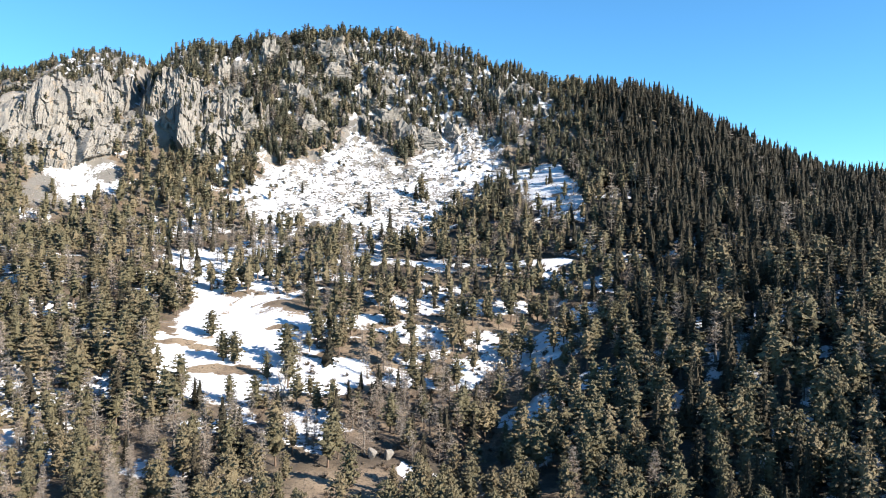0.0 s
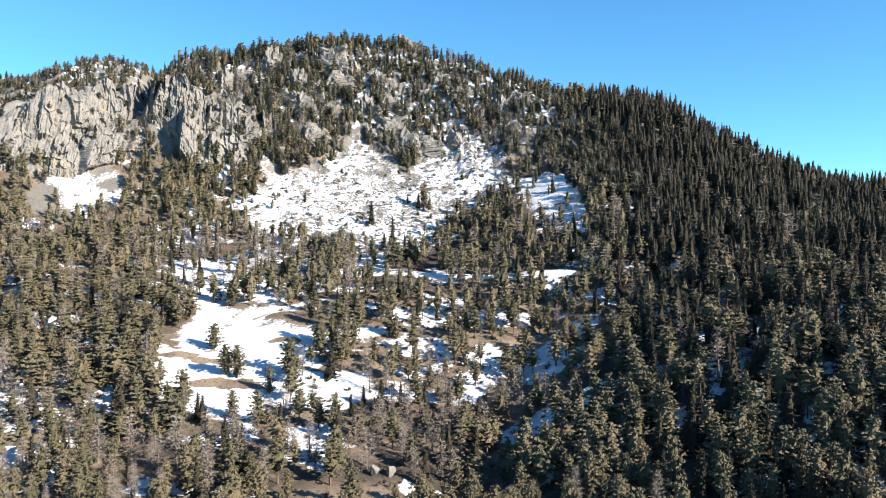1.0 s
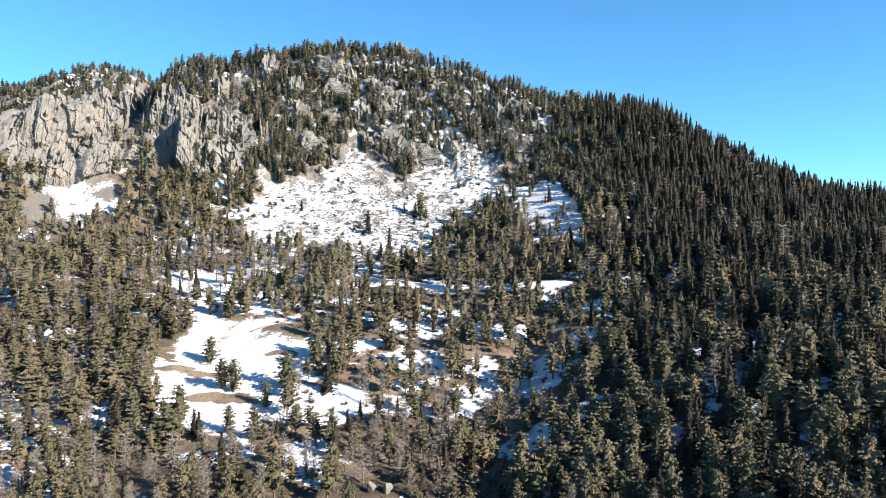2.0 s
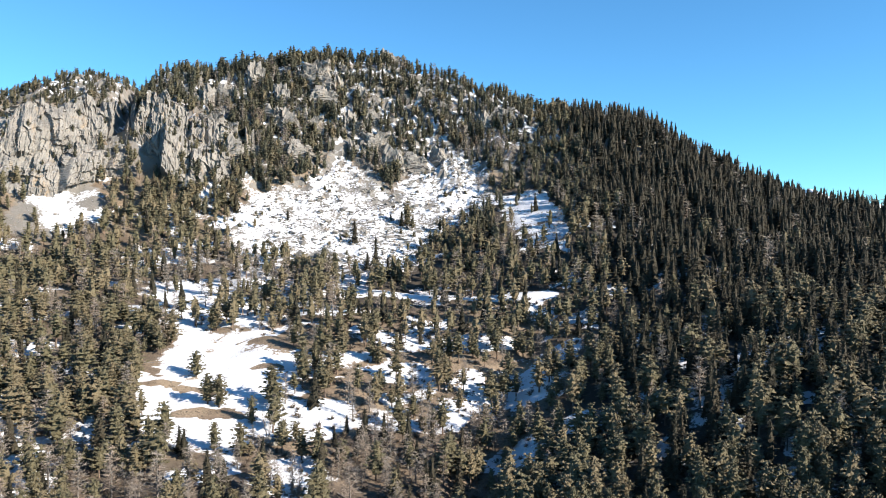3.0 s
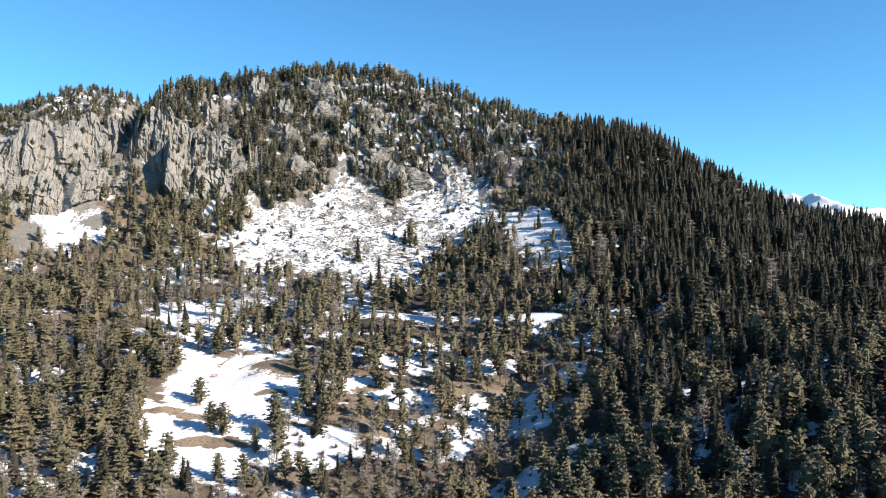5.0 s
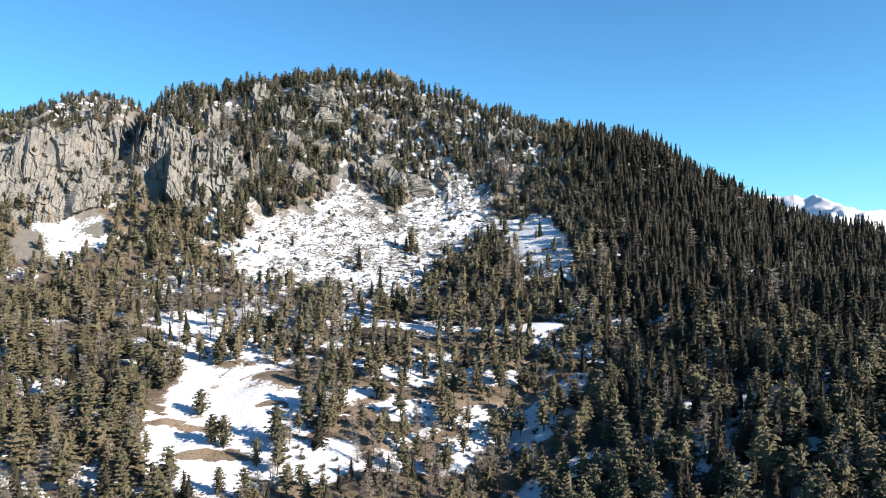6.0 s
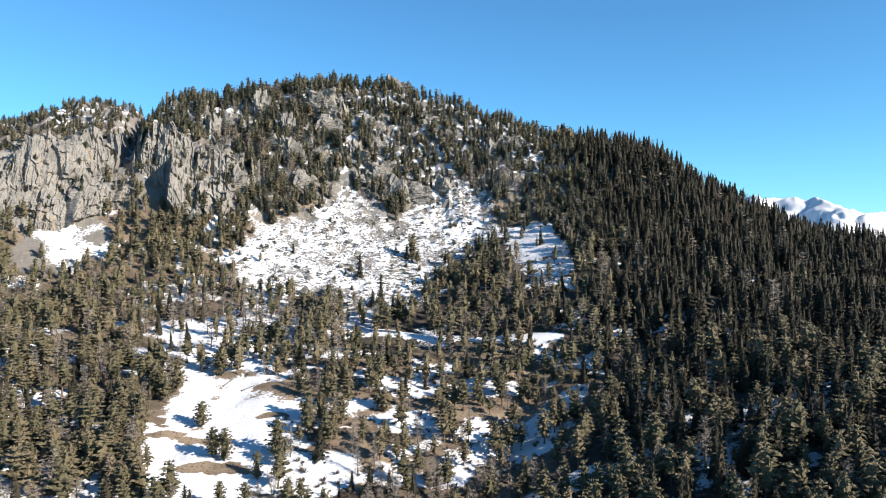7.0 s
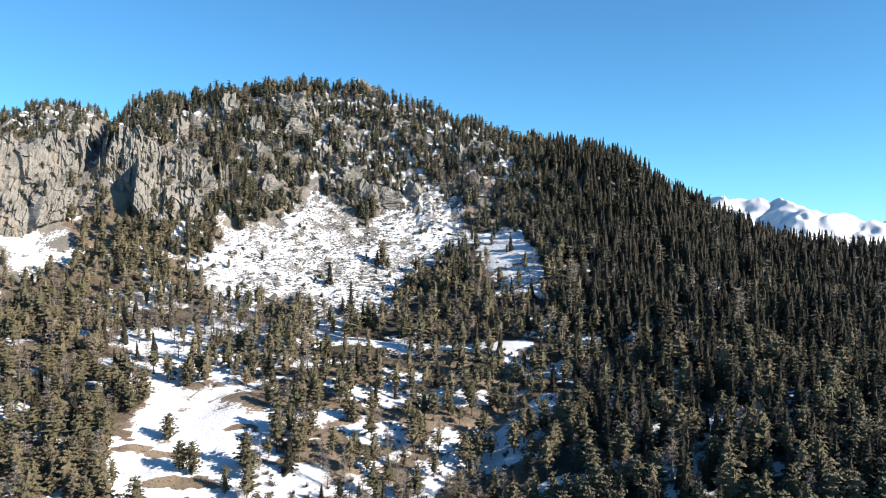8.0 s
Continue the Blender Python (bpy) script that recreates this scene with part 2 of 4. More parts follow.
def rock_colour(nt):
    a = blend(nt, step_node(nt, noise_node(nt, 0.07, 5), 0.38, 0.62), (0.215, 0.198, 0.173), (0.150, 0.140, 0.125))
    a = blend(nt, step_node(nt, noise_node(nt, 0.16, 4, 0.6, (1, 1, 0.25)), 0.56, 0.72), a, (0.26, 0.205, 0.145))
    a = blend(nt, step_node(nt, noise_node(nt, 0.9, 7, 0.72, (1, 1, 0.4)), 0.54, 0.62), a, (0.235, 0.22, 0.198))
    a = blend(nt, step_node(nt, noise_node(nt, 0.7, 8, 0.75, (1, 1, 0.35)), 0.40, 0.34), a, (0.10, 0.09, 0.078))
    a = blend(nt, step_node(nt, noise_node(nt, 0.5, 5, 0.6, (1, 1, 0.3)), 0.60, 0.78), a, (0.13, 0.122, 0.108))
    return a


def make_ground():
    m, nt, b = material("mountain_ground")
    attr = nt.nodes.new("ShaderNodeAttribute")
    attr.attribute_name = "snow"
    stony = nt.nodes.new("ShaderNodeAttribute")
    stony.attribute_name = "stone"
    patch = math_node(nt, "SUBTRACT", noise_node(nt, 0.8, 6, 0.68), 0.5)
    patch = math_node(nt, "MULTIPLY", patch, math_node(nt, "MULTIPLY_ADD", stony.outputs["Fac"], 0.60, 0.52))
    cover = math_node(nt, "ADD", attr.outputs["Fac"], patch)
    cover = step_node(nt, cover, 0.47, 0.55)
    soil = blend(nt, step_node(nt, noise_node(nt, 0.22, 6, 0.6), 0.35, 0.65), (0.195, 0.143, 0.098), (0.115, 0.084, 0.057))
    soil = blend(nt, step_node(nt, noise_node(nt, 0.045, 3), 0.45, 0.65), soil, (0.235, 0.178, 0.12))
    soil = blend(nt, step_node(nt, noise_node(nt, 1.6, 4), 0.5, 0.7), soil, (0.05, 0.04, 0.028))
    litter_shade = nt.nodes.new("ShaderNodeAttribute")
    litter_shade.attribute_name = "litter_shade"
    # painted tree shade: the colour is taken darker than old needles are
    soil = blend(nt, math_node(nt, "MULTIPLY", litter_shade.outputs["Fac"], step_node(nt, noise_node(nt, 0.12, 5), 0.25, 0.5)), soil, (0.036, 0.029, 0.022))
    steep = step_node(nt, up_normal(nt), 0.74, 0.58)
    loose = step_node(nt, math_node(nt, "ADD", stony.outputs["Fac"], math_node(nt, "MULTIPLY_ADD", noise_node(nt, 0.35, 5), 0.9, -0.45)), 0.4, 0.7)
    colour = blend(nt, math_node(nt, "MAXIMUM", steep, loose), soil, blend(nt, 0.5, rock_colour(nt), (0.11, 0.10, 0.088)))
    dirt = blend(nt, step_node(nt, noise_node(nt, 0.9, 5), 0.62, 0.8), SNOW, (0.50, 0.47, 0.42))
    keep = math_node(nt, "MULTIPLY", cover, step_node(nt, up_normal(nt), 0.45, 0.62))
    nt.links.new(blend(nt, keep, colour, dirt), b.inputs["Base Color"])
    b.inputs["Roughness"].default_value = 0.85
    bump(nt, b, noise_node(nt, 0.8, 7, 0.65), 0.8, 0.5)
    return m


def make_rock(name, snowy):
    m, nt, b = material(name)
    colour = rock_colour(nt)
    up = math_node(nt, "ADD", up_normal(nt), math_node(nt, "MULTIPLY_ADD", noise_node(nt, 0.35, 5), 0.6, -0.3))
    colour = blend(nt, step_node(nt, up, snowy, snowy + 0.14), colour, SNOW)
    nt.links.new(colour, b.inputs["Base Color"])
    b.inputs["Roughness"].default_value = 0.9
    bump(nt, b, noise_node(nt, 0.6, 8, 0.65, (1, 1, 0.45)), 0.9, 0.7)
    return m


def make_leafy(name, dark, light, warm):
    """Needles: colour by bough, by tree, and a fine grain of shoots."""
    m, nt, b = material(name)
    bough = nt.nodes.new("ShaderNodeAttribute")
    bough.attribute_name = "tone"
    tree = nt.nodes.new("ShaderNodeAttribute")
    tree.attribute_name = "tint"
    info = nt.nodes.new("ShaderNodeObjectInfo")
    own = math_node(nt, "FRACT", math_node(nt, "ADD", tree.outputs["Fac"], info.outputs["Random"]))
    grain = noise_node(nt, 1.9, 3, 0.6)
    c = blend(nt, math_node(nt, "MULTIPLY_ADD", bough.outputs["Fac"], 0.45, math_node(nt, "MULTIPLY_ADD", grain, 1.3, -0.38), clamp=True), dark, light)
    c = blend(nt, math_node(nt, "MULTIPLY", step_node(nt, own, 0.35, 1.0), 0.75), c, warm)
    nt.links.new(c, b.inputs["Base Color"])
    b.inputs["Roughness"].default_value = 0.7
    b.inputs["Specular IOR Level"].default_value = 0.2
    bump(nt, b, noise_node(nt, 2.3, 3, 0.65), 0.9, 0.45)
    return m


def make_bark(name, a, c):
    m, nt, b = material(name)
    nt.links.new(blend(nt, step_node(nt, noise_node(nt, 2.2, 5, 0.6, (1, 1, 0.3)), 0.35, 0.65), a, c), b.inputs["Base Color"])
    b.inputs["Roughness"].default_value = 0.9
    bump(nt, b, noise_node(nt, 6.0, 4), 0.6, 0.05)
    return m


GROUND = make_ground()
CLIFF_ROCK = make_rock("cliff_rock", 0.93)
BOULDER_ROCK = make_rock("boulder_rock", 0.80)
PINE = make_leafy("pine_needles", (0.061, 0.054, 0.031), (0.130, 0.114, 0.066), (0.152, 0.120, 0.073))
# spruce green lowered to near black: crown self-shadow is put into the colour
SHADED_SPRUCE = make_leafy("shaded_spruce_needles", (0.0170, 0.0155, 0.0098), (0.035, 0.0315, 0.020), (0.046, 0.038, 0.0245))
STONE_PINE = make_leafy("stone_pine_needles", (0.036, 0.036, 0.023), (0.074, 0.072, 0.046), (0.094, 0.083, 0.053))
LARCH = make_leafy("bare_larch_twigs", (0.17, 0.145, 0.122), (0.29, 0.25, 0.21), (0.28, 0.22, 0.17))
BRUSH = make_leafy("bare_brush", (0.095, 0.078, 0.062), (0.17, 0.142, 0.115), (0.18, 0.135, 0.10))
BARK = make_bark("pine_bark", (0.17, 0.115, 0.08), (0.09, 0.068, 0.052))
GREY_BARK = make_bark("grey_bark", (0.20, 0.175, 0.15), (0.11, 0.095, 0.08))


# ---------------------------------------------------------------- mesh helpers
def tri_mesh(name, verts, faces, mats, index=None, smooth=False, points=None, normals=None):
    """A mesh from arrays of corners and triangles (or quads)."""
    me = bpy.data.meshes.new(name)
    verts, faces = np.asarray(verts, np.float32), np.asarray(faces, np.int32)
    k = faces.shape[1]
    me.vertices.add(len(verts))
    me.vertices.foreach_set("co", verts.ravel())
    me.loops.add(faces.size)
    me.loops.foreach_set("vertex_index", faces.ravel())
    me.polygons.add(len(faces))
    me.polygons.foreach_set("loop_start", np.arange(0, faces.size, k, dtype=np.int32))
    for mt in mats:
        me.materials.append(mt)
    if index is not None:
        me.polygons.foreach_set("material_index", np.asarray(index, np.int32))
    me.polygons.foreach_set("use_smooth", np.broadcast_to(smooth, len(faces)).astype(bool))
    for key, values in (points or {}).items():
        me.attributes.new(key, "FLOAT", "POINT").data.foreach_set("value", np.asarray(values, np.float32))
    if normals is not None:                              # soft shading, away from a crown's axis
        normals = normals / (np.linalg.norm(normals, axis=1)[:, None] + 1e-9)
        me.attributes.new("custom_normal", "FLOAT_VECTOR", "POINT").data.foreach_set("vector", normals.astype(np.float32).ravel())
    me.update(calc_edges=True)
    return me


def grid_faces(rows, cols):
    i = np.arange(rows - 1)[:, None] * cols + np.arange(cols - 1)[None, :]
    return np.stack([i, i + 1, i + cols + 1, i + cols], -1).reshape(-1, 4)


def part(name, me, parent, label=""):
    ob = new(name, me)
    ob.parent = parent
    return tagged(ob, label)


# ---------------------------------------------------------------- ground, one sheet to the horizon
def spread(a, b, step, far):
    core = np.arange(a, b + step / 2, step)
    out, s = [], step
    while not out or out[-1] < far:
        s *= 1.22
        out.append((out[-1] if out else 0) + s)
    out = np.array(out)
    return np.concatenate([a - out[::-1], core, core[-1] + out])


def face_y(y):
    return y[:-1, :-1].ravel()


gx, gy = np.meshgrid(spread(-336, 336, 2.2, 4300), spread(150, 640, 1.9, 4000))
gz = ground(gx.ravel(), gy.ravel())
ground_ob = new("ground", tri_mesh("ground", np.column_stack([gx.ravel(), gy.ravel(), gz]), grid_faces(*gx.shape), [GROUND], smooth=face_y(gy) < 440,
                                   points={"snow": snow_cover(gx.ravel(), gy.ravel()), "stone": stone_cover(gx.ravel(), gy.ravel()), "litter_shade": litter_and_shade(gx.ravel(), gy.ravel())}))
tagged(ground_ob, "steep mountain slope of brown grass and soil under patchy snow", "ground", kind="structure")


# ---------------------------------------------------------------- distant snow peaks
def far_range():
    B, D = np.meshgrid(np.radians(np.linspace(8, 46, 380)), np.linspace(0, 1, 96))
    dist = 3250 + 1450 * D
    px, py = dist * np.sin(B), dist * np.cos(B)
    wx, wy = px + 70 * fbm(px / 260, py / 260, 3, 61), py + 70 * fbm(px / 260, py / 260, 3, 62)
    z = np.full(B.shape, -80.0)
    # bearing, distance, height, steepness of each summit
    for deg, far, high, steep in ((23.6, 4180, 350, 0.38), (25.0, 4160, 342, 0.40), (26.0, 4120, 328, 0.42), (22.6, 4250, 344, 0.42), (28.3, 3860, 262, 0.42), (30.3, 3800, 236, 0.40), (32.8, 3860, 196, 0.38),
                                  (19.5, 4300, 320, 0.42), (16.0, 4250, 210, 0.42), (36.0, 3950, 190, 0.42), (40.0, 4000, 200, 0.45), (12.0, 4200, 120, 0.45)):
        cx, cy = far * math.sin(radians(deg)), far * math.cos(radians(deg))
        r, a = np.hypot(wx - cx, wy - cy), np.arctan2(wy - cy, wx - cx)
        z = np.maximum(z, high + 14 - steep * r * (1 + 0.25 * np.cos(3 * a + deg)))
    body = ramp(z, -60, 120)
    crest = np.clip(1 - np.abs(fbm(wx / 190, wy / 260, 3, 63)), 0, 1) ** 1.3
    z = z + body * (34 * (crest - 0.8) + 15 * (np.clip(1 - np.abs(fbm(wx / 120, wy / 150, 2, 66)), 0, 1) - 0.75) + 14 * (np.clip(1 - np.abs(fbm(px / 70, py / 95, 2, 67)), 0, 1) - 0.7))
    V = np.column_stack([(dist * np.sin(B)).ravel(), (dist * np.cos(B)).ravel(), z.ravel()])
    m, nt, b = material("distant_snow")
    steep = step_node(nt, math_node(nt, "ADD", up_normal(nt), math_node(nt, "MULTIPLY_ADD", noise_node(nt, 0.012, 5), 0.5, -0.25)), 0.52, 0.38)
    nt.links.new(blend(nt, math_node(nt, "MULTIPLY", steep, 0.55), SNOW, (0.32, 0.33, 0.36)), b.inputs["Base Color"])
    b.inputs["Roughness"].default_value = 0.8
    ob = new("backdrop", tri_mesh("backdrop", V, grid_faces(*B.shape), [m], smooth=True))
    tagged(ob, "distant range of snow-covered alpine peaks in sunlight", "mountains", kind="structure")


far_range()


# ---------------------------------------------------------------- cliffs
LEDGES = []


def cliff(name, label, foot, head, seed, bulge=6.0, cell=1.0, clefts=(), rugged=1.0, back=1.7, face=None):
    """A rock wall between a foot line and a head line of plan points with heights."""
    length = sum((Vector(b) - Vector(a)).length for a, b in zip(foot, foot[1:]))
    tall = max(b[2] - a[2] for a, b in zip(foot, head))
    cols, rows = int(length / 0.5) + 2, int(tall / 0.6) + 16
    s = np.linspace(0, len(foot) - 1, cols)
    A = np.column_stack([np.interp(s, range(len(foot)), [p[i] for p in foot]) for i in range(3)])
    B = np.column_stack([np.interp(s, range(len(head)), [p[i] for p in head]) for i in range(3)])
    v = np.linspace(-0.22, 1.06, rows)
    U, W = np.meshgrid(np.linspace(0, length, cols), v * tall)
    vv = v[:, None, None]
    lean = np.clip(vv, 0, 1) ** back
    P = A[None] + (B - A)[None] * np.concatenate([lean, lean, np.minimum(vv, 1)], -1)
    tangent = np.gradient(A, axis=0)
    tangent[:, 2] = 0
    tangent /= np.linalg.norm(tangent, axis=1)[:, None] + 1e-9
    out = np.column_stack([tangent[:, 1], -tangent[:, 0], np.zeros(cols)])
    if face:
        out = np.tile(np.array([math.sin(radians(face)), -math.cos(radians(face)), 0.0]), (cols, 1))
    U = U + 9.0 * lean[..., 0]                           # joints stand upright on the leaning wall
    wob = 1.4 * fbm(U / 14, W / 30, 3, seed)
    d = 2.4 * facets((U + wob) / (13 * cell), W / (40 * cell) + U * 0.012, seed + 1, 0.9)
    d = d + 1.5 * facets((U + wob) / (5.0 * cell), W / (30 * cell), seed + 2, 0.9)
    d = d + 0.8 * facets((U + 0.5 * wob) / (2.2 * cell), W / (13.0 * cell), seed + 3, 0.8) + 0.45 * facets(U / 1.4, W / 2.8, seed + 4, 0.8)
    d = d + 1.3 * facets(U / (6 * cell) + W * 0.05, W / (5 * cell), seed + 5, 0.8)   # level breaks
    d = d * rugged
    for at, jump, fade, v0, v1 in clefts:                # a corner: the wall steps forward here and falls back slowly
        x_at = U - at - 0.10 * (W - 0.5 * tall)
        d = d + jump * ramp(x_at, -1.0, 1.2) * np.exp(-np.clip(x_at, 0, None) / fade) * (ramp(v, v0 - 0.08, v0 + 0.08) * (1 - ramp(v, v1 - 0.08, v1 + 0.08)))[:, None]
    rim = ramp(v, -0.22, 0.0)
    ends = np.minimum(ramp(np.linspace(0, 1, cols), 0, 0.06), 1 - ramp(np.linspace(0, 1, cols), 0.94, 1))
    hold = rim[:, None] * (0.25 + 0.75 * ends[None])
    push = (d + bulge * np.sin(np.pi * np.clip(v, 0, 1))[:, None]) * hold - 7 * (1 - ends)[None]
    push = push - 140 * np.clip(v - 1, 0, None)[:, None]
    P = P + out[None] * push[..., None]
    P[..., 2] += (0.7 * facets(U / 5, W / 6, seed + 9) + 3.2 * rugged * facets((U + wob) / 7, W * 0, seed + 10) * ramp(v, 0.7, 1)[:, None]) * rim[:, None]
    side = np.gradient(P, axis=1)
    rise = np.gradient(P, axis=0)
    normal = np.cross(side, rise)
    flat = normal[..., 2] / (np.linalg.norm(normal, axis=-1) + 1e-9)
    inner = (v[:, None] > 0.05) & (v[:, None] < 0.93) & (ends[None] > 0.6)
    LEDGES.append(P[(flat > 0.50) & inner])
    ob = new(name, tri_mesh(name, P.reshape(-1, 3), grid_faces(rows, cols), [CLIFF_ROCK]))
    return tagged(ob, label, "cliff", kind="structure")


cliff("cliff_west", "pale grey upper rock wall with vertical cracks and rusty stains",
      [(-240, 424, 146), (-227, 405, 132), (-212, 414, 133), (-196, 430, 136), (-182, 442, 138)],
      [(-238, 436, 163), (-225, 424, 164), (-211, 434, 168), (-195, 448, 171), (-181, 456, 171)], 101, 3.5, 1.25, clefts=((34, 3.5, 10.0, 0.1, 0.8),))
cliff("cliff_low", "pale sunlit lower rock face split by upright cracks above the scree",
      [(-285, 392, 106), (-258, 390, 108), (-236, 393, 110), (-214, 397, 112), (-196, 403, 115), (-184, 418, 124), (-174, 434, 130), (-160, 446, 134)],
      [(-285, 414, 138), (-256, 410, 142), (-230, 413, 149), (-208, 416, 141), (-195, 428, 143), (-184, 442, 148), (-174, 454, 153), (-160, 460, 160)], 171, 2.5, 1.15,
      clefts=((62, -5.0, 16.0, 0.3, 1.0), (92, 4.0, 9.0, 0.0, 0.7)))
cliff("cliff_middle", "grey jagged rock buttress with deep shaded clefts and ledges",
      [(-180, 452, 146), (-171, 442, 134), (-157, 436, 124), (-142, 432, 114), (-126, 434, 114), (-112, 444, 124), (-104, 456, 134)],
      [(-180, 465, 170), (-170, 461, 178), (-156, 460, 178), (-142, 462, 164), (-126, 462, 160), (-112, 464, 156), (-104, 470, 156)], 131, 2.0, 1.35,
      clefts=((45, 17.0, 20.0, 0.16, 0.66), (64, 6.0, 8.0, 0.25, 0.60), (80, 5.0, 8.0, 0.1, 0.5)), rugged=1.2, back=1.1, face=16.0)


def crag_mesh(name, seed, w, d, h):
    """A blocky outcrop with upright joints; it stands on z = 0 and runs below."""
    cols, rows = 56, 34
    a = np.linspace(0, 2 * np.pi, cols)
    v = np.linspace(-0.35, 1, rows)
    Aa, Vv = np.meshgrid(a, v)
    power = lambda c: np.sign(c) * np.abs(c) ** 0.6
    shrink = np.where(Vv < 0.82, 1 - 0.16 * np.clip(Vv, 0, 1), np.sqrt(np.clip(1 - ((Vv - 0.82) / 0.185) ** 2, 0, 1)) * 0.87)
    arc, hz = Aa * (w + d) * 0.25, Vv * h
    seam = np.minimum(Aa, 2 * np.pi - Aa)
    n = 0.26 * facets(arc / (0.30 * w), hz / (0.55 * h), seed) + 0.16 * facets(arc / (0.13 * w), hz / (0.22 * h), seed + 1) + 0.08 * facets(arc / (0.06 * w), hz / (0.10 * h), seed + 2)
    n = n * ramp(seam, 0, 0.3)
    r = shrink * (1 + n)
    X, Y = power(np.cos(Aa)) * r * w / 2, power(np.sin(Aa)) * r * d / 2
    Z = Vv * h * (1 + 0.34 * facets(X / (0.35 * w), Y / (0.5 * d), seed + 5) * np.clip(Vv, 0, 1))
    return tri_mesh(name, np.column_stack([X.ravel(), Y.ravel(), Z.ravel()]), grid_faces(rows, cols), [CLIFF_ROCK])


CRAGS = [crag_mesh("rock_outcrop", 200 + 11 * i, *size) for i, size in enumerate(((12, 8, 12), (16, 9, 10), (8, 6, 13), (20, 10, 15)))]
# x, y, which form, size, turn
CRAG_PLACES = ((-116, 521, 2, 1.3, 20), (-78, 532, 3, 1.15, -10), (-70, 521, 1, 1.2, 10), (-34, 583, 0, 0.85, 40), (-27, 584, 1, 0.8, 10), (20, 553, 1, 0.9, -20), (-88, 491, 0, 1.1, 5),
               (-80, 476, 1, 1.0, 30), (-34, 497, 3, 0.95, 8), (-22, 484, 0, 1.2, -12), (-9, 487, 1, 1.1, 4), (39, 523, 0, 0.9, 25), (-48, 489, 2, 0.8, 50),
               (-99, 494, 1, 1.1, -25), (-132, 470, 3, 0.9, 0), (-114, 455, 0, 1.0, 15), (-64, 534, 0, 1.0, 70), (-6, 540, 2, 0.8, 10),
               (-131, 506, 1, 1.0, -8), (49, 530, 1, 0.8, 12), (6, 496, 0, 0.9, -30), (-96, 508, 2, 1.1, 15), (-52, 510, 0, 0.8, 35), (-140, 492, 0, 0.9, 60))
ledge_rng = np.random.default_rng(83)
more = [(x, y) for x, y in zip(ledge_rng.uniform(-165, 62, 120), ledge_rng.uniform(462, 560, 120))
        if 0.9 < inside(np.array([x]), np.array([y]), SUMMIT, 4)[0] and inside(np.array([x]), np.array([y]), TALUS, 6)[0] < 0.1]
CRAG_PLACES += tuple((x, y, i % 4, ledge_rng.uniform(0.35, 0.75), ledge_rng.uniform(-40, 40)) for i, (x, y) in enumerate(more[:44]))
for cx, cy, form, size, turn in CRAG_PLACES:
    ob = new("rock_outcrop", CRAGS[form])
    ob.matrix_basis = pose(cx, cy - 2, ground1(cx, cy - 4) - 1.0, 0, 0, turn) @ Matrix.Diagonal((size, size, size, 1))
    tagged(ob, ("tall narrow", "broad low", "slender upright", "massive")[(2, 1, 0, 3).index(form)] + (" small" if size < 0.76 and form != 3 else "") + " grey rock outcrop among pines on the summit slope", "rock", "summit outcrops")


# ---------------------------------------------------------------- boulders
def boulder_form(seed, fine=2):
    rng = np.random.default_rng(seed)
    bm = bmesh.new()
    bmesh.ops.create_icosphere(bm, subdivisions=fine, radius=0.5)
    cuts = [(Vector(rng.normal(size=3)).normalized(), rng.uniform(0.20, 0.38)) for _ in range(13)]
    for vert in bm.verts:
        for n, k in cuts:
            over = vert.co.dot(n) - k
            if over > 0:
                vert.co -= n * over
    V = np.array([v.co[:] for v in bm.verts])
    F = np.array([[v.index for v in f.verts] for f in bm.faces])
    bm.free()
    return V, F


FORMS = [boulder_form(300 + i) for i in range(8)]
COARSE = [boulder_form(330 + i, 1) for i in range(8)]


def scatter(rng, n, box):
    return rng.uniform(box[0], box[1], n), rng.uniform(box[2], box[3], n)


def scree():
    rng = np.random.default_rng(41)
    Vs, Fs, base = [], [], 0
    count = 0
    for corners, box, n, big in ((TALUS, (-118, 42, 364, 506), 16500, 1.1), (SMALL_TALUS, (-226, -164, 364, 424), 1500, 0.6), (SNOW_LANE, (40, 72, 370, 448), 700, 0.7)):
        x, y = scatter(rng, n, box)
        keep = inside(x, y, corners, 6) > rng.uniform(0.2, 0.8, n)
        keep &= (vnoise(x / 9, y / 9, 77) + 0.4) > rng.uniform(-0.7, 0.9, n)
        x, y = x[keep], y[keep]
        z = ground(x, y)
        for px, py, pz in zip(x, y, z):
            size = big * min(0.82 / (rng.random() ** 0.42 + 0.12), 4.2)
            V, F = (FORMS if size > 1.7 else COARSE)[count % 8]
            q = Euler(rng.uniform(0, 6.3, 3)).to_matrix()
            stretch = np.array([rng.uniform(0.8, 1.5), rng.uniform(0.7, 1.2), rng.uniform(0.5, 0.85)]) * size
            Vs.append((V @ np.array(q).T) * stretch + (px, py, pz + 0.12 * size))
            Fs.append(F + base)
            base += len(V)
            count += 1
    ob = new("scree", tri_mesh("scree", np.concatenate(Vs), np.concatenate(Fs), [BOULDER_ROCK]))
    tagged(ob, "grey broken boulders scattered over snowy scree slopes", "boulders", kind="stuff")


scree()

